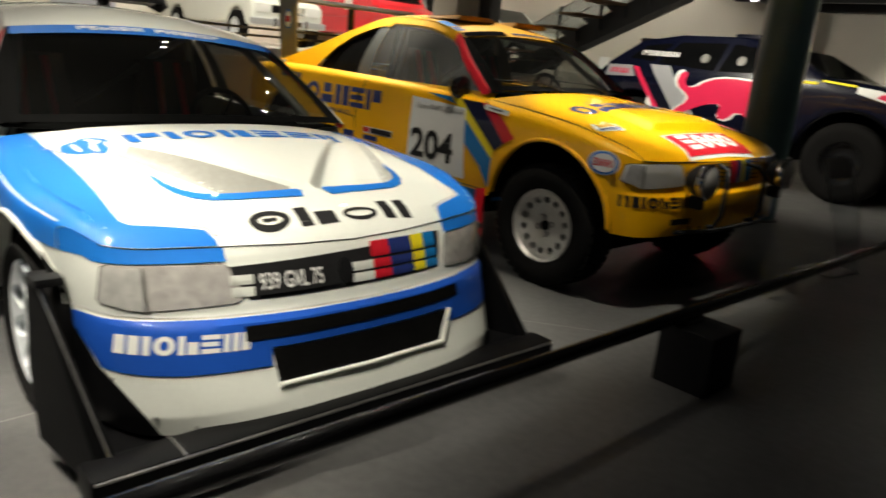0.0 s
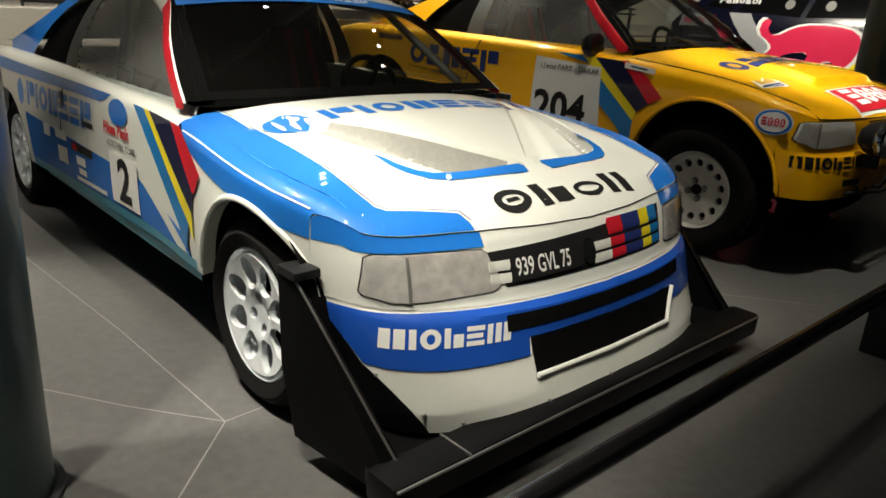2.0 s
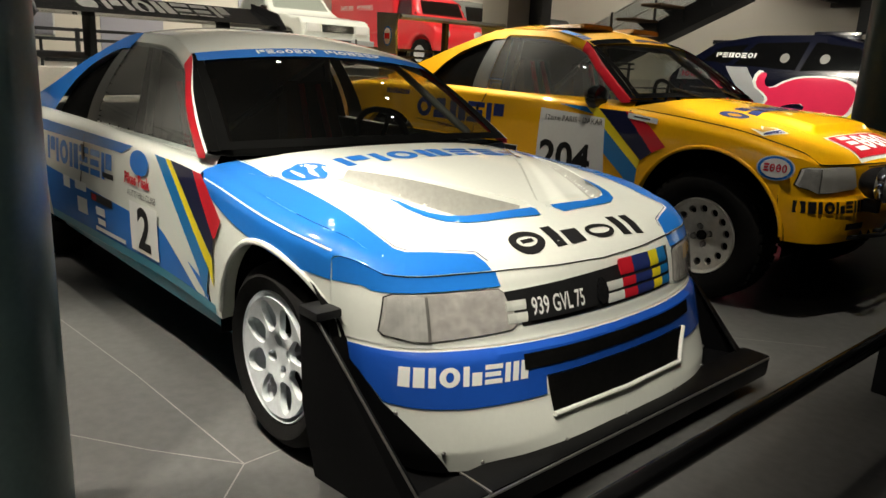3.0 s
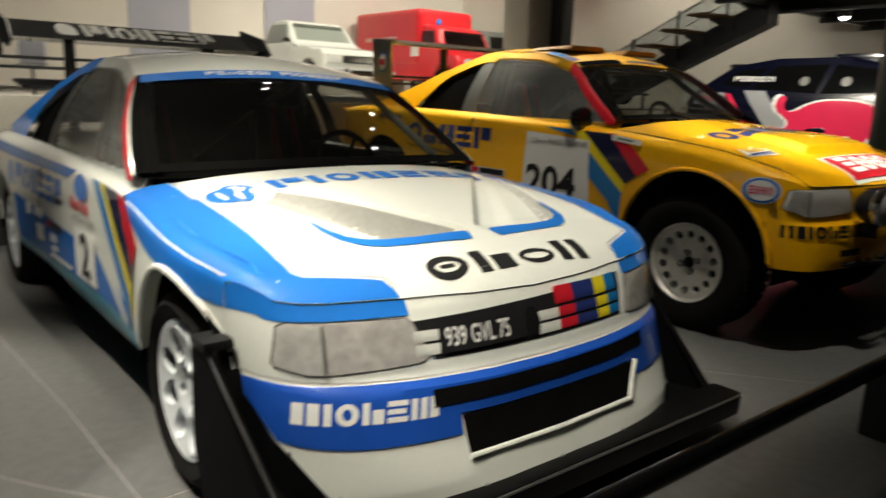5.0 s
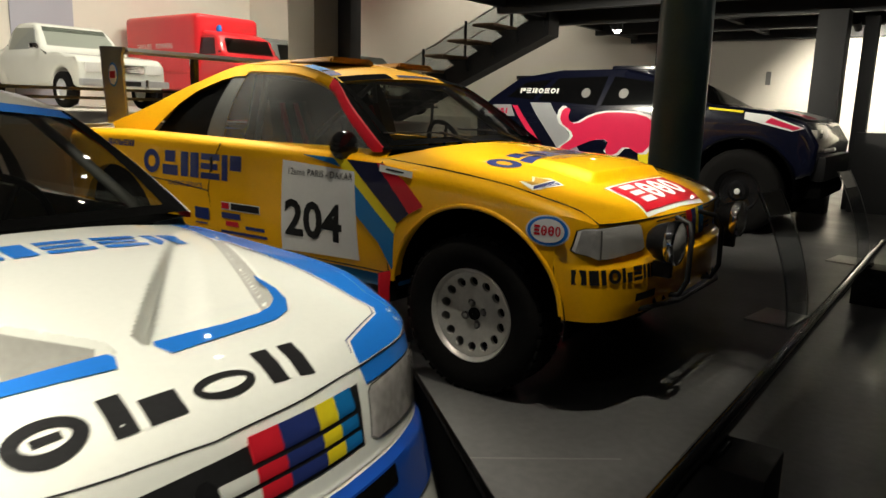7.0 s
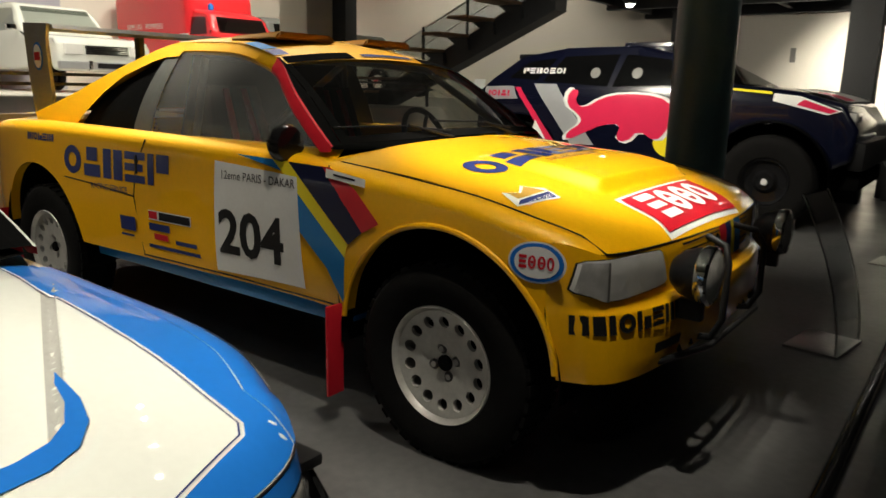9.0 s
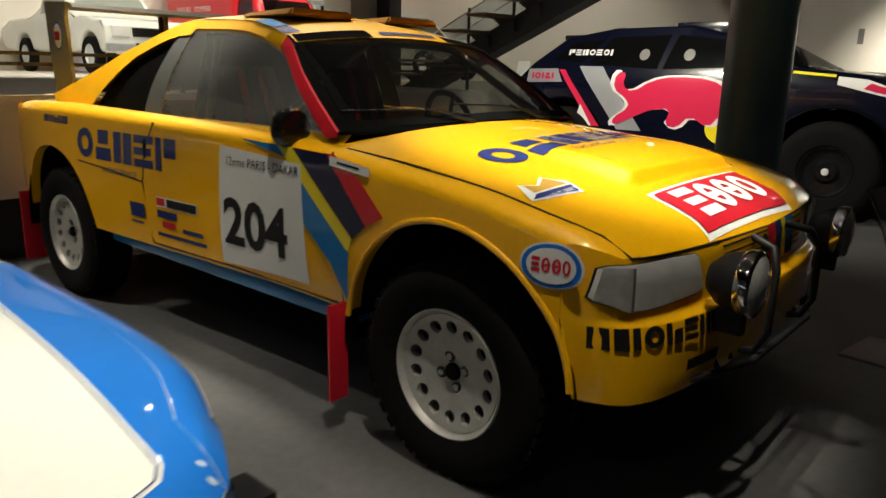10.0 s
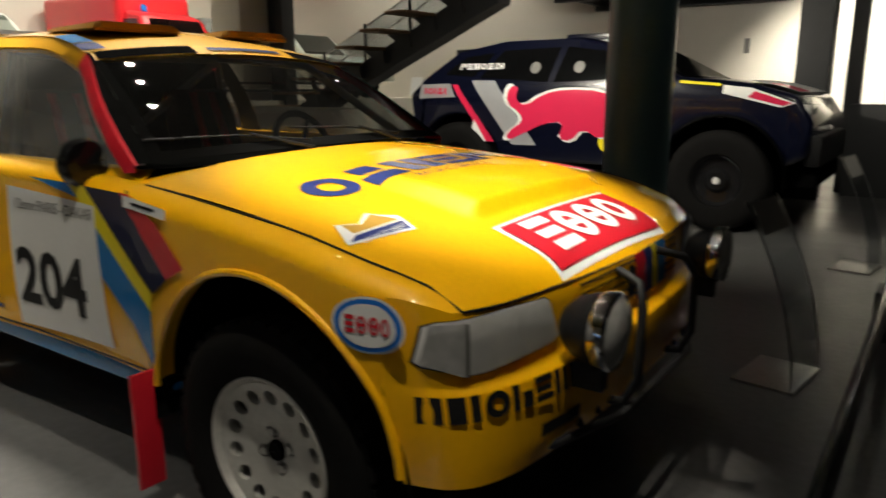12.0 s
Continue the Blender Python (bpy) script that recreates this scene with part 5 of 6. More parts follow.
reading_stand(0.98, 2.32, -8)
reading_stand(1.05, 4.9, -8)


# ---------- vehicles further off ----------
def profile_body(pts, half, belt, tuck, bevel=0.05):
    """A body from its side outline; above the belt the sides lean in."""
    bm = bmesh.new()
    a = [bm.verts.new((x, -half, z)) for x, z in pts]
    b = [bm.verts.new((x, half, z)) for x, z in pts]
    bm.faces.new(a)
    bm.faces.new(b[::-1])
    for i in range(len(pts)):
        j = (i + 1) % len(pts)
        bm.faces.new((a[i], b[i], b[j], a[j]))
    bmesh.ops.recalc_face_normals(bm, faces=bm.faces)
    bmesh.ops.triangulate(bm, faces=[f for f in bm.faces if len(f.verts) > 4])
    for z in steps(belt - 0.15, belt + 0.7, 10):
        bmesh.ops.bisect_plane(bm, geom=bm.verts[:] + bm.edges[:] + bm.faces[:], plane_co=(0, 0, z), plane_no=(0, 0, 1))
    for v in bm.verts:
        up = max(0.0, v.co.z - belt)
        s = 1 if v.co.y > 0 else -1
        v.co.y -= s * (tuck * up + 0.5 * tuck * up * up)
    sharp = [e for e in bm.edges if len(e.link_faces) == 2 and e.calc_face_angle() > 0.7]
    if bevel:
        bmesh.ops.bevel(bm, geom=sharp, offset=bevel, segments=3, profile=0.5, affect="EDGES")
    return bm


def arch_pts(xc, zc, r, z0, n=12):
    """Outline points over a wheel, going backwards (decreasing x)."""
    a0 = math.asin(max(-1, min(1, (z0 - zc) / r)))
    return [(xc + r * math.cos(a), zc + r * math.sin(a)) for a in steps(a0, math.pi - a0, n)]


def side_patch(name, parent, poly, half, belt, tuck, mat, label="", off=0.006):
    def f(a, b):
        up = max(0.0, b - belt)
        return Vector((a, -(half - tuck * up - 0.5 * tuck * up * up) - off, b))
    return part(name, lay(outline([poly], 0.12), f, (0, 0, 0), lift=0), mat, parent, label)


def simple_wheel(parent, x, y, z, r, rim_r, w, mat):
    t = part("wheel", tyre(r, rim_r, w), RUBBER, parent, "black tyre")
    t.matrix_basis = pose(x, y, z)
    part("rim", lathe([(0.001, -w * 0.32), (rim_r * 0.35, -w * 0.34), (rim_r * 0.5, -w * 0.22), (rim_r * 0.85, -w * 0.25), (rim_r * 0.97, -w * 0.42), (rim_r, -w * 0.4)], "y", 32), mat, t)
    return t


# dark blue off-road racer
suv = thing("offroad_racing_car", pose(-0.35, 6.85, 0), "dark blue off-road racing car with a red side graphic", "racing car")
H, BELT, TUCK = 1.05, 1.28, 0.32
shape = [(0.74, 0.72), (0.77, 1.02), (0.62, 1.25), (0.2, 1.36), (-0.42, 1.42), (-1.0, 1.72), (-1.5, 1.83), (-2.4, 1.82), (-2.98, 1.72), (-3.35, 1.45), (-3.56, 1.24), (-3.5, 0.85), (-3.42, 0.66)]
shape += [(x, z) for x, z in reversed(arch_pts(-2.9, 0.47, 0.56, 0.62))]
shape += [(-2.2, 0.55), (-0.75, 0.55)]
shape += [(x, z) for x, z in reversed(arch_pts(0.0, 0.47, 0.58, 0.62))]
part("body", profile_body(shape, H, BELT, TUCK, 0.04), SUVBLUE, suv)
sp = lambda *a, **k: side_patch(*a[:2], a[2], H, BELT, TUCK, *a[3:], **k)
sp("side_window", suv, [(-0.62, 1.42), (-1.12, 1.68), (-1.62, 1.74), (-1.72, 1.38)], DARKGLASS, "dark side window")
sp("side_window", suv, [(-1.78, 1.38), (-1.70, 1.74), (-2.38, 1.72), (-2.62, 1.43)], DARKGLASS, "dark side window")
sp("side_window", suv, [(-2.70, 1.44), (-2.48, 1.70), (-2.85, 1.66), (-3.1, 1.47)], DARKGLASS)
def suv_mark(name, code, w, h, x, z, mat):
    for gl in glyphs(code, w, h, 0.2):
        part(name, lay(gl, lambda a, b: Vector((x + a, -(H - TUCK * max(0.0, z + b - BELT) - 0.5 * TUCK * max(0.0, z + b - BELT) ** 2) - 0.012, z + b)), (0, 0, 0), lift=0), mat, suv)


suv_mark("window_wordmark", "penoeoi", 0.56, 0.065, -2.90, 1.52, DECALWHITE)
for xa in (-1.45, -1.95):
    sp("air_vent", suv, oval(xa, 1.53, 0.06, 0.06, 16), GREYTRIM, off=0.012)
sp("silver_band", suv, [(-2.72, 1.40), (-2.42, 1.40), (-1.88, 0.72), (-2.18, 0.72)], SILVER, "silver diagonal band")
sp("red_line", suv, [(-2.98, 1.36), (-2.90, 1.36), (-2.40, 0.74), (-2.50, 0.74)], SUVRED, "red diagonal line")
sp("tail_panel", suv, [(-3.42, 1.20), (-3.40, 1.36), (-3.0, 1.37), (-2.92, 1.22)], SILVER, "silver tail panel with a red wordmark")
suv_mark("tail_wordmark", "ioiai", 0.30, 0.07, -3.34, 1.25, SUVRED)
sp("white_corner", suv, [(-2.66, 0.98), (-2.50, 0.74), (-2.74, 0.74)], DECALWHITE, off=0.008)
blob = [(-2.22, 1.34), (-2.10, 1.34), (-2.14, 1.20), (-2.02, 1.13), (-1.80, 1.26), (-1.55, 1.31), (-1.15, 1.29), (-0.98, 1.18), (-1.02, 0.95), (-1.15, 0.80), (-1.35, 0.92), (-1.48, 0.78), (-1.62, 0.80), (-1.56, 0.98), (-1.78, 0.96), (-2.0, 0.86), (-2.22, 0.76), (-2.24, 0.84), (-2.04, 0.97), (-2.08, 1.06), (-2.25, 1.16)]
blob = rounded(blob, 1)
cx, cz = -1.6, 1.05
sp("side_graphic", suv, [(cx + (a - cx) * 1.05 + (0.02 if a > cx else -0.02), cz + (b - cz) * 1.08) for a, b in blob], DECALWHITE, "white outline of the graphic", off=0.009)
sp("side_graphic", suv, blob, SUVRED, "large crimson animal-like graphic", off=0.013)
sp("gold_disc", suv, oval(-0.98, 0.80, 0.2, 0.16, 24), YSTRIPE, "yellow disc", off=0.007)
sp("belt_dash", suv, [(-0.75, 1.33), (-0.45, 1.33), (-0.45, 1.36), (-0.75, 1.36)], YSTRIPE, off=0.008)
part("bonnet_panel", grid(steps(0.1, 0.60, 8), steps(-0.75, 0.75, 8), lambda x, y: (x, y, curve((0.1, 1.385), (0.2, 1.372), (0.6, 1.27), (0.7, 1.2))(x) + 0.008)), DECALWHITE, suv, "white and red bonnet panel")
part("bonnet_panel", grid(steps(0.32, 0.59, 6), steps(-0.72, -0.2, 6), lambda x, y: (x, y, curve((0.1, 1.385), (0.2, 1.372), (0.6, 1.27), (0.7, 1.2))(x) + 0.013)), SUVRED, suv)
sp("bonnet_flash", suv, [(-0.40, 1.365), (-0.02, 1.335), (-0.02, 1.36), (-0.40, 1.39)], YSTRIPE, off=0.010)
sp("bonnet_flash", suv, [(0.0, 1.27), (0.5, 1.15), (0.62, 1.19), (0.25, 1.32), (0.0, 1.345)], DECALWHITE, "white flash along the bonnet", off=0.010)
sp("bonnet_flash", suv, [(0.22, 1.24), (0.52, 1.165), (0.58, 1.19), (0.28, 1.29)], SUVRED, off=0.014)
part("windscreen", prism([(-0.43, -0.80, 1.43), (-0.43, 0.80, 1.43), (-1.0, 0.70, 1.725), (-1.0, -0.70, 1.725)], (0.5, 0, 0.85), 0.006), DARKGLASS, suv)
part("headlamp", box(0.60, 0.735, -0.98, -0.62, 1.08, 1.18, 0.03), LENS, suv)
part("front_bumper", box(0.68, 0.83, -0.85, 0.85, 0.62, 0.9, 0.05), BLACK, suv)
part("tow_ring", tube([(0.75, -0.6, 0.95), (0.84, -0.6, 0.97), (0.84, -0.5, 0.97), (0.75, -0.5, 0.95)], 0.02), STEEL, suv)
part("roof_pod", box(-1.9, -1.3, -0.35, 0.35, 1.80, 1.90, 0.04), SUVBLUE, suv)
part("tail_spoiler", box(-3.15, -2.75, -0.68, 0.68, 1.70, 1.76, 0.02), GLOSSBLACK, suv)
part("fender", grid(steps(0.2, math.pi - 0.1, 18), [0, 1], lambda a, t: (0.60 * math.cos(a), -lerp(1.04, 1.12, t), 0.47 + (0.62 - 0.02 * t) * math.sin(a))), DARK, suv, "black wheel arch extension")
for xa in (0.0, -2.9):
    hb = grid(steps(-0.1, math.pi + 0.1, 20), [0, 1], lambda a, t: (xa + 0.57 * math.cos(a), -lerp(1.03, 0.5, t), 0.47 + 0.57 * math.sin(a)))
    merge(hb, grid(steps(0, math.pi, 16), [0.02, 1], lambda a, r: (xa + 0.57 * r * math.cos(a), -0.5, 0.47 + 0.57 * r * math.sin(a))))
    part("wheel_housing", hb, DARK, suv)
part("underbody", box(-3.4, 0.8, -0.75, 0.75, 0.42, 0.60, 0.05), DARK, suv)
for xa in (0.0, -2.9):
    for s in (-1, 1):
        simple_wheel(suv, xa, s * 0.93, 0.47, 0.47, 0.24, 0.30, GLOSSBLACK)
    hubp = part("hub_cap", lathe([(0.001, -0.02), (0.03, -0.018), (0.035, 0.0)], "y", 14), DECALWHITE, suv)
    hubp.matrix_basis = pose(xa, -1.04, 0.47)

# white pickup on the platform
pk = thing("pickup", pose(-12.5, 5.3, 1.10) @ Matrix.Scale(1.1, 4), "white old pickup with a chrome bumper on the platform", "pickup")
ph, pb, pt = 0.80, 0.92, 0.22
shape = [(0.62, 0.35), (0.66, 0.55), (0.62, 0.86), (0.1, 0.93), (-0.62, 0.97), (-1.05, 1.45), (-1.3, 1.52), (-1.95, 1.50), (-2.05, 1.0), (-3.9, 0.95), (-3.9, 0.4)] + list(reversed(arch_pts(-2.75, 0.31, 0.37, 0.36))) + list(reversed(arch_pts(0.0, 0.31, 0.37, 0.36)))
part("body", profile_body(rounded(shape, 1), ph, pb, pt, 0.06), WHITE, pk)
pp = lambda n, poly, mat, lb="", off=0.006: side_patch(n, pk, poly, ph, pb, pt, mat, lb, off)
pp("side_window", [(-0.78, 1.02), (-1.12, 1.40), (-1.85, 1.42), (-1.92, 1.02)], GLASS, "side window")
pp("vent_bar", [(-0.98, 1.02), (-1.0, 1.02), (-1.05, 1.36), (-1.03, 1.36)], CHROME, "", 0.01)
part("windscreen", prism([(-0.64, -0.66, 0.99), (-0.64, 0.66, 0.99), (-1.04, 0.58, 1.43), (-1.04, -0.58, 1.43)], (0.74, 0, 0.68), 0.008), GLASS, pk)
part("grille", box(0.63, 0.672, -0.36, 0.36, 0.62, 0.76, 0.01), BLACK, pk, "black grille")
for z in steps(0.645, 0.735, 3):
    part("grille_bar", box(0.672, 0.682, -0.36, 0.36, z - 0.005, z + 0.005), CHROME, pk)
for s in (-1, 1):
    part("headlamp", box(0.60, 0.675, s * 0.56 - 0.15, s * 0.56 + 0.15, 0.61, 0.78, 0.03), DECALWHITE, pk)
    part("overrider", box(0.70, 0.78, s * 0.35 - 0.03, s * 0.35 + 0.03, 0.36, 0.52, 0.015), CHROME, pk)
part("front_bumper", box(0.62, 0.74, -0.82, 0.82, 0.38, 0.50, 0.03), SILVER, pk, "chrome bumper")
part("number_plate", box(0.735, 0.745, -0.22, 0.25, 0.40, 0.48), BLACK, pk)
part("door_mirror", box(-0.72, -0.66, -0.98, -0.82, 1.0, 1.10, 0.02), CHROME, pk)
for xa in (0.0, -2.75):
    for s in (-1, 1):
        simple_wheel(pk, xa, s * 0.74, 0.31, 0.31, 0.18, 0.16, WRIM)

# red fire van
vn = thing("fire_van", pose(-12.95, 9.2, 1.10) @ Matrix.Scale(1.1, 4), "bright red fire service van with white lettering", "van")
vh = 0.85
shape = [(0.80, 0.4), (0.85, 0.75), (0.70, 1.02), (0.15, 1.15), (-0.05, 1.55), (-0.35, 1.68), (-0.75, 1.72), (-0.78, 1.6), (-3.4, 1.6), (-3.4, 0.4)] + list(reversed(arch_pts(-2.6, 0.34, 0.4, 0.4))) + list(reversed(arch_pts(0.25, 0.34, 0.4, 0.4)))
part("cab", profile_body(rounded(shape, 1), vh - 0.05, 1.05, 0.12, 0.1), FIRE, vn)
part("box", box(-3.42, -0.62, -vh, vh, 0.75, 2.06, 0.2, 6), FIRE, vn)
side_patch("side_window", vn, [(-0.05, 1.18), (-0.15, 1.52), (-0.62, 1.54), (-0.62, 1.18)], vh - 0.05, 1.05, 0.12, DARKGLASS, "", 0.012)
part("windscreen", prism([(0.14, -0.62, 1.18), (0.14, 0.62, 1.18), (-0.03, 0.58, 1.52), (-0.03, -0.58, 1.52)], (0.9, 0, 0.44), 0.03), DARKGLASS, vn)
for words, x0 in (("SAPEURS", -2.9), ("POMPIERS", -2.15)):
    bm = text_sheet(words, 0.11, 0, 0.95)
    for v in bm.verts:
        v.co = Vector((v.co.x + x0, -vh - 0.006, v.co.y + 1.32))
    part("lettering", bm, DECALWHITE, vn, "white lettering")
part("beacon", lathe([(0.06, 0.0), (0.06, 0.09), (0.03, 0.13), (0.001, 0.135)], "z", 16), BLUE, vn, "blue beacon").matrix_basis = pose(-0.5, -0.35, 1.70)
for s in (-1, 1):
    part("headlamp", lathe([(0.11, 0.0), (0.11, 0.05), (0.05, 0.08), (0.001, 0.085)], "x", 20), LENS, vn).matrix_basis = pose(0.80, s * 0.5, 0.78)
part("flag_plate", box(-0.9, -0.6, -vh - 0.01, -vh + 0.01, 0.95, 1.2), DECALWHITE, vn)
for xa in (0.25, -2.6):
    for s in (-1, 1):
        simple_wheel(vn, xa, s * 0.72, 0.33, 0.33, 0.19, 0.17, WRIM)

# grey van behind the pillar
gv = thing("grey_van", pose(-14.2, 11.6, 1.10), "grey-green old box van with small windows", "van")
shape = [(0.7, 0.3), (0.7, 1.0), (0.45, 1.2), (0.25, 1.8), (0.0, 1.92), (-2.6, 1.92), (-2.6, 0.3)] + list(reversed(arch_pts(-1.9, 0.32, 0.38, 0.38))) + list(reversed(arch_pts(0.1, 0.32, 0.38, 0.38)))
part("body", profile_body(shape, 0.85, 1.2, 0.06, 0.08), VANGREY, gv)
side_patch("side_window", gv, [(0.3, 1.2), (0.15, 1.68), (-0.6, 1.68), (-0.6, 1.2)], 0.85, 1.2, 0.06, DARKGLASS, "", 0.008)
part("windscreen", prism([(0.46, -0.62, 1.22), (0.46, 0.62, 1.22), (0.28, 0.6, 1.74), (0.28, -0.6, 1.74)], (0.9, 0, 0.3), 0.03), DARKGLASS, gv)
for xa in (0.1, -1.9):
    for s in (-1, 1):
        simple_wheel(gv, xa, s * 0.72, 0.32, 0.32, 0.19, 0.16, VANGREY)

# pale saloon beyond the stair
ps = thing("saloon_car", pose(-9.6, 11.0, 1.10), "pale green old saloon car beyond the stair", "car")
shape = [(0.75, 0.35), (0.78, 0.75), (0.1, 0.88), (-0.55, 0.92), (-1.05, 1.38), (-2.1, 1.40), (-2.7, 0.98), (-3.4, 0.88), (-3.4, 0.35)] + list(reversed(arch_pts(-2.6, 0.31, 0.36, 0.36))) + list(reversed(arch_pts(0.0, 0.31, 0.36, 0.36)))
PALEGREEN = node_mat("pale_green_paint", (0.5, 0.56, 0.5), 0.3, coat=0.6, grain=0.05)
part("body", profile_body(shape, 0.78, 0.88, 0.25, 0.05), PALEGREEN, ps)
side_patch("side_window", ps, [(-0.75, 0.97), (-1.1, 1.30), (-2.0, 1.32), (-2.45, 0.97)], 0.78, 0.88, 0.25, DARKGLASS, "", 0.008)
part("windscreen", prism([(-0.57, -0.62, 0.94), (-0.57, 0.62, 0.94), (-1.04, 0.56, 1.36), (-1.04, -0.56, 1.36)], (0.7, 0, 0.7), 0.008), DARKGLASS, ps)
for xa in (0.0, -2.6):
    for s in (-1, 1):
        simple_wheel(ps, xa, s * 0.70, 0.31, 0.31, 0.18, 0.15, CHROME)

# ---------- platform rail, wall panel ----------
rail = thing("platform_rail", pose(-4.05, 0, 1.10), "thin black steel railing along the platform edge", "railing")
for y in steps(-7.5, 5.0, 7):
    part("post", box(-0.015, 0.015, y - 0.015, y + 0.015, 0.0, 0.285, 0.003), DARKSTEEL, rail)
for z in (0.20, 0.27):
    part("bar", box(-0.02, 0.02, -7.6, 5.1, z - 0.012, z + 0.012, 0.004), DARKSTEEL, rail)
for y in (2.0, 5.55):
    solid("trim_wall_panel", box(-16.998, -16.95, y, y + 1.5, 1.10, 5.5, 0.01), PANEL, "tall lilac-grey wall panel behind the pickup", "wall panel", "structure")

# ---------- stair up to the mezzanine ----------
stair = thing("staircase", pose(0, 0, 0), "open steel staircase with wooden treads and glass sides", "staircase")
N = 9
for i in range(N):
    x, z = lerp(-8.5, -4.5, i / (N - 1)), lerp(1.02, 2.9, i / (N - 1))
    tr = part("tread", box(x - 0.2, x + 0.2, 7.55, 9.3, z - 0.045, z, 0.006), WOOD, stair, "wooden tread")
    part("tread_carrier", prism([(x - 0.19, 8.22, z - 0.046), (x + 0.22, 8.22, z - 0.046), (x + 0.25, 8.22, z - 0.25), (x + 0.05, 8.22, z - 0.2)], (0, 1, 0), 0.5), DARKSTEEL, stair)
part("stringer", prism([(-8.9, 8.3, 0.42), (-8.9, 8.3, 0.74), (-4.2, 8.3, 2.94), (-4.2, 8.3, 2.52)], (0, 1, 0), 0.36), DARKSTEEL, stair, "wide dark steel spine under the treads")
for k in (0.35, 0.65, 0.95):
    part("handrail", tube([(-8.7, 9.34, 0.95 + k), (-4.3, 9.34, 2.98 + k)], 0.014, 8), STEEL, stair)
for i in range(5):
    x, z = lerp(-8.6, -4.5, i / 4), lerp(0.95, 2.95, i / 4)
    part("baluster", box(x - 0.02, x + 0.02, 9.28, 9.32, z - 0.1, z + 1.0, 0.004), DARKSTEEL, stair)
part("glass_side", prism([(-8.6, 9.42, 1.1), (-4.4, 9.42, 3.05), (-4.4, 9.42, 3.95), (-8.6, 9.42, 2.0)], (0, 1, 0), 0.012), ACRYL, stair)

# ---------- far right: low dark wall, shelves, posts ----------
solid("wall_low", box(0.35, 6.0, 9.0, 9.25, 0, 1.12, 0.01), DARKSTEEL, "low dark wall under the mezzanine", "wall", "structure")
solid("post", box(0.24, 0.42, 9.3, 9.5, 0, 2.72, 0.008), DARKSTEEL, "dark steel post under the mezzanine", "post", "structure")
solid("post", box(-3.45, -3.2, 11.2, 11.5, 0, 2.72, 0.008), DARKSTEEL, "dark steel post near the far wall", "post", "structure")
shelf = thing("trophy_shelf", pose(0.95, 12.1, 0), "pale open shelf with trophies against the far wall", "shelf")
for x in (0.0, 0.9, 1.8, 2.7):
    part("upright", box(x - 0.02, x + 0.02, 0.0, 0.04, 0.0, 2.6, 0.003), STEEL, shelf)
for z in (1.0, 1.5, 2.0, 2.5):
    part("board", box(-0.05, 2.75, 0.0, 0.35, z - 0.02, z, 0.004), DECALWHITE, shelf)
for x, z, k in ((0.35, 1.5, 1.0), (0.6, 1.0, 1.3), (1.3, 2.0, 1.0), (1.5, 1.0, 1.2), (0.4, 2.0, 0.8)):
    tp = solid("trophy", lathe([(0.06 * k, 0), (0.06 * k, 0.03), (0.015, 0.06), (0.015, 0.12 * k), (0.07 * k, 0.2 * k), (0.08 * k, 0.30 * k), (0.07 * k, 0.30 * k)], "z", 18), STEEL, "silver trophy cup standing on the shelf", "trophy", "", "trophies")
    tp.matrix_basis = pose(0.95 + x, 12.28, z)
def framed_sign(x, y0, y1, z0, z1, base):
    sg = thing("framed_sign", pose(x, (y0 + y1) / 2, base), "pale grey caption panel in a white frame on the platform edge", "sign")
    w, h0, h1 = (y1 - y0) / 2, z0 - base, z1 - base
    part("panel", box(-0.008, 0.0, -w + 0.012, w - 0.012, h0 + 0.012, h1 - 0.012, 0.001), PANEL, sg)
    for a, b, c, d in ((-w, w, h0, h0 + 0.014), (-w, w, h1 - 0.014, h1), (-w, -w + 0.014, h0 + 0.0145, h1 - 0.0145), (w - 0.014, w, h0 + 0.0145, h1 - 0.0145)):
        part("frame_bar", box(-0.012, 0.008, a, b, c, d, 0.002), DECALWHITE, sg)
    part("leg", box(-0.03, -0.014, -0.01, 0.01, 0.0, h1 - 0.03, 0.002), DARKSTEEL, sg)
    return sg


framed_sign(-4.12, -2.475, -2.275, 1.31, 1.53, 1.10)

# old off-road truck at the end of the platform
tk = thing("offroad_truck", pose(-8.4, -2.98, 1.10), "dark grey square-fronted off-road truck on the platform", "truck")
shape = [(0.78, 0.45), (0.80, 0.95), (0.74, 1.02), (-0.75, 1.08), (-0.95, 1.62), (-1.1, 1.68), (-3.3, 1.68), (-3.35, 0.5)] + list(reversed(arch_pts(-2.4, 0.38, 0.46, 0.46))) + list(reversed(arch_pts(0.0, 0.38, 0.46, 0.46)))
part("body", profile_body(shape, 0.86, 1.05, 0.1, 0.035), VANGREY, tk)
part("windscreen", prism([(-0.77, -0.7, 1.12), (-0.77, 0.7, 1.12), (-0.94, 0.66, 1.58), (-0.94, -0.66, 1.58)], (0.94, 0, 0.35), 0.008), DARKGLASS, tk)
part("grille", box(0.79, 0.815, -0.5, 0.5, 0.60, 0.92, 0.01), BLACK, tk)
for z in steps(0.64, 0.88, 5):
    part("grille_bar", box(0.815, 0.825, -0.5, 0.5, z - 0.01, z + 0.01, 0.003), SILVER, tk)
part("front_bumper", box(0.78, 0.96, -0.9, 0.9, 0.36, 0.52, 0.03), BLACK, tk, "black steel bumper")
AMBER = node_mat("amber_lens", (0.55, 0.14, 0.02), 0.3, coat=0.6, grain=0.1)
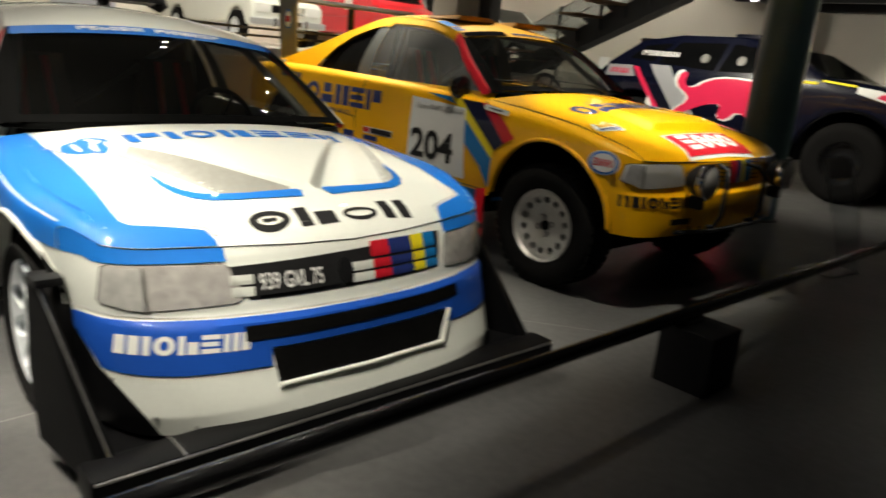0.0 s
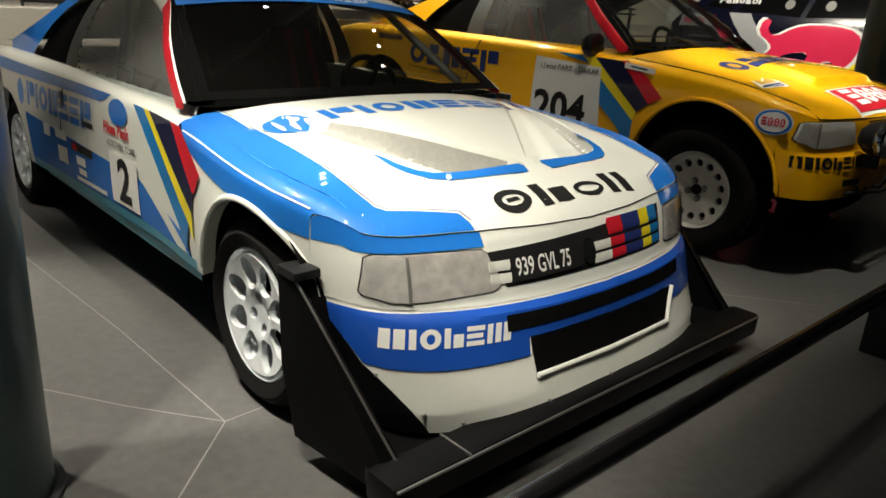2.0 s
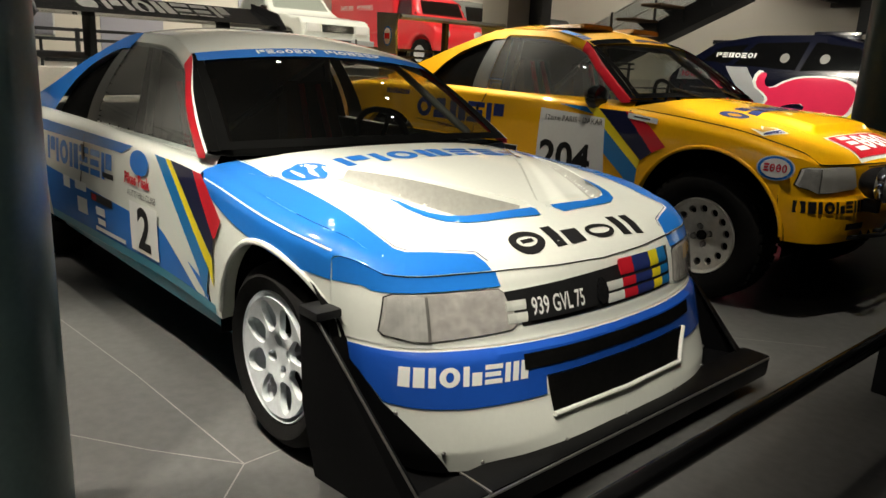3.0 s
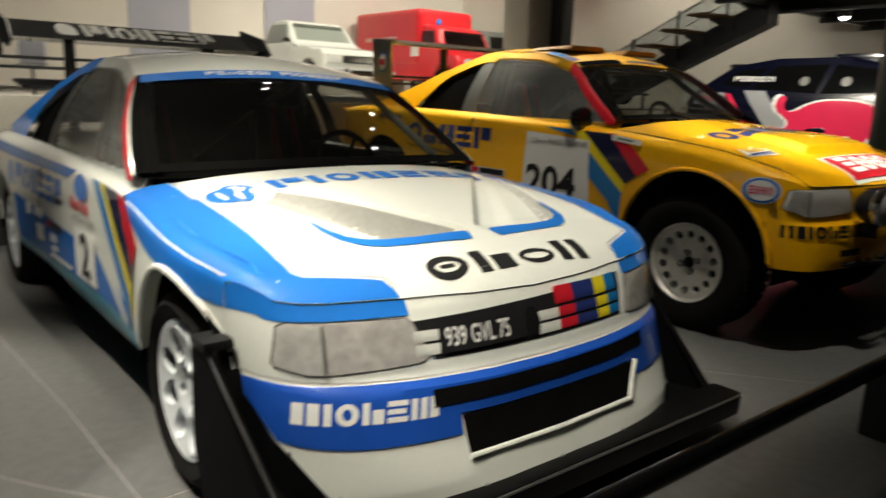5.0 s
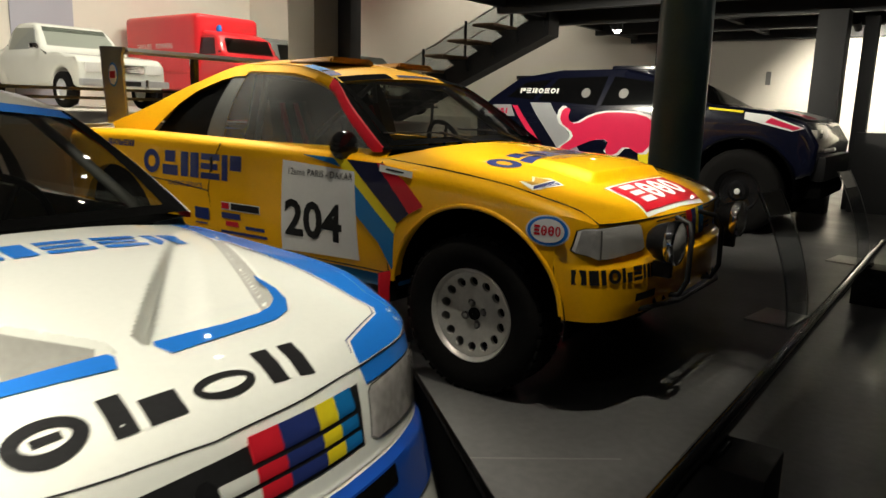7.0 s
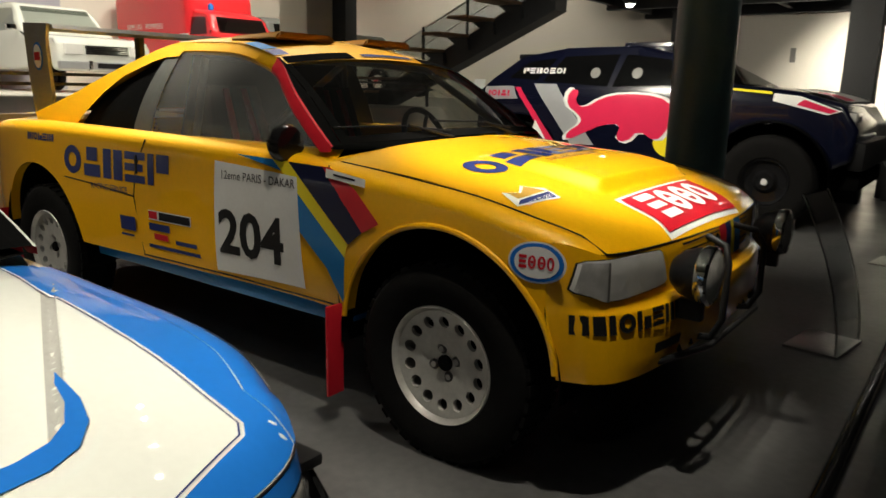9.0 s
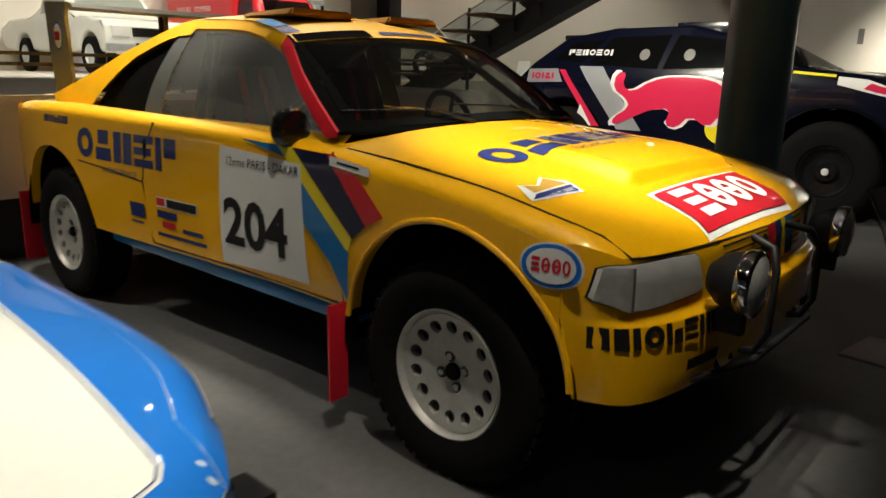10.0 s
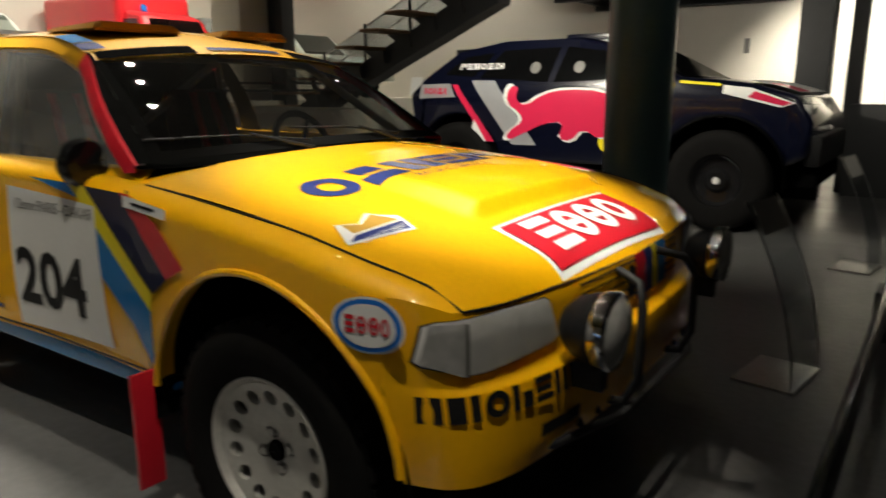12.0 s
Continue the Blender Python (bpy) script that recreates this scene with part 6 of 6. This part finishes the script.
for s in (-1, 1):
    part("headlamp", box(0.78, 0.82, s * 0.68 - 0.12, s * 0.68 + 0.12, 0.70, 0.90, 0.015), LENS, tk)
    part("indicator", box(0.78, 0.82, s * 0.70 - 0.09, s * 0.70 + 0.09, 0.60, 0.67, 0.01), AMBER, tk, "amber indicator")
    for xa in (0.0, -2.4):
        simple_wheel(tk, xa, s * 0.74, 0.38, 0.38, 0.2, 0.22, GREYTRIM)

solid("caption_board", prism([(-4.30, 6.3, 1.22), (-4.12, 6.3, 1.22), (-4.17, 6.42, 1.45), (-4.35, 6.42, 1.45)], (0, 1, 0.3), 0.012), DECALWHITE, "small white caption board on a thin leg", "sign")
solid("easel", box(-4.24, -4.22, 6.36, 6.38, 0, 1.24, 0.003), DARKSTEEL, "thin dark steel easel under the caption board", "stand")
solid("wall_switch", box(-1.75, -1.66, 12.58, 12.6, 1.9, 2.15, 0.004), GREYTRIM, "grey door fitting on the far wall", "door fitting", "structure")

# ---------- lamps under the deck and lighting track ----------
BULB = lamp_mat("lamp_face", (1.0, 0.95, 0.88), 18)
for x, y, z in ((-3.35, 9.1, 2.64), (0.9, 7.2, 2.64)):
    dl = thing("deck_lamp", pose(x, y, z), "small round lit lamp under the mezzanine", "lamp", "deck lamps")
    part("housing", lathe([(0.085, 0.0), (0.09, 0.02), (0.09, 0.09), (0.02, 0.11), (0.02, 0.31), (0.001, 0.31)], "z", 20), BLACK, dl)
    part("lamp_disc", lathe([(0.001, -0.055), (0.04, -0.04), (0.07, 0.004)], "z", 20), BULB, dl)


# lamps
SPOTFACE = lamp_mat("spot_face", (1.0, 0.93, 0.82), 70)


def spot(x, y, z, tx, ty, tz, watts, angle, colour=(1.0, 0.88, 0.74), size=0.06):
    li = bpy.data.lights.new("spot", "SPOT")
    li.energy, li.spot_size, li.spot_blend, li.color, li.shadow_soft_size = watts, radians(angle), 0.6, colour, size
    ob = new("spot_light", li)
    ob.matrix_basis = look((x, y, z), (tx, ty, tz))
    can = thing("track_spotlight", look((x, y, z), (tx, ty, tz)) @ pose(0, 0, 0.03), "black ceiling track spotlight, switched on", "spotlight", "track spotlights")
    part("lamp_face", lathe([(0.001, -0.012), (0.045, -0.012)], "z", 16), SPOTFACE, can)
    part("can", lathe([(0.05, 0.0), (0.055, -0.005), (0.055, 0.16), (0.03, 0.18), (0.001, 0.18)], "z", 20), BLACK, can)
    return ob


WARM = (0.985, 0.92, 0.765)
RIGS = [((-1.6, -4.2, 5.5), (0.8, -4.2, 5.5), (0.1, -4.0, 0.0), 3000, 48), ((2.1, -5.4, 5.5), (2.9, -5.0, 5.5), (0.38, -1.8, 0.55), 1500, 17),
        ((-2.2, -3.4, 5.5), (-1.0, -3.0, 5.5), (-0.2, -1.8, 0.8), 720, 26), ((-3.6, 2.6, 5.5), (-2.0, 2.0, 5.5), (-1.6, 0.9, 0.9), 1700, 28),
        ((-0.6, 0.4, 5.5), (0.5, 0.4, 5.5), (0.0, 0.85, 0.85), 1850, 21), ((-5.0, -2.6, 5.5), (-4.0, -2.6, 5.5), (-2.6, -1.7, 0.5), 700, 44),
        ((0.6, -0.95, 5.5), (1.5, -0.85, 5.5), (-0.2, -0.1, 0.5), 540, 35), ((-4.6, 0.6, 5.5), (-3.8, 0.2, 5.5), (-2.6, 0.5, 0.9), 2300, 34),
        ((-0.6, -5.0, 5.5), (0.2, -4.8, 5.5), (-3.9, -3.0, 0.8), 650, 37)]
for a, c, aim, watts, angle in RIGS:
    ks = (0.5,) if angle == 35 else (0.0, 0.5, 1.0)
    for k in ks:
        p = Vector(a).lerp(Vector(c), k)
        spot(*p, *aim, watts / len(ks), angle, WARM, 0.05)
    d = (Vector(c) - Vector(a)).normalized() * 0.4
    solid("lighting_track", tube([Vector(a) - d + Vector((0, 0, 0.16)), Vector(c) + d + Vector((0, 0, 0.16))], 0.03, 8), BLACK, "black ceiling lighting track", "lighting track")
    for k in (0.0, 1.0):
        p = Vector(a).lerp(Vector(c), k)
        solid("track_hanger", tube([p + Vector((0, 0, 0.16)), (p.x, p.y, 7.0)], 0.008, 6), BLACK, "thin black hanger of the lighting track", "hanger", "", "track hangers")
# wall washers over the platform, and lamps under the deck
for x, y, tx, ty, tz in ((-10.5, 0.5, -13.5, 1.5, 1.5), (-10.0, 4.5, -13.0, 5.0, 1.6), (-10.3, 7.6, -14.5, 8.8, 2.0), (-12.0, 10.0, -16.8, 9.0, 3.0), (-7.5, 10.6, -8.6, 11.4, 1.4)):
    spot(x, y, 6.85, tx, ty, tz, 820, 95, WARM, 0.12)
# unseen lamp added to brighten the fronts of pickup and van
spot(-6.2, 1.4, 6.85, -11.3, 4.7, 1.75, 1000, 36, WARM, 0.08)
# all but the third are unseen, added to brighten off-road car and far wall
for x, y, tx, ty, tz, watts in ((-2.3, 3.75, -2.0, 6.2, 0.9, 310), (0.9, 3.8, 0.1, 6.2, 0.8, 110), (-3.35, 9.1, -2.6, 12.2, 1.0, 480), (0.0, 10.6, 0.2, 12.5, 1.2, 620)):
    spot(x, y, 2.66, tx, ty, tz, watts, 110, WARM, 0.06)
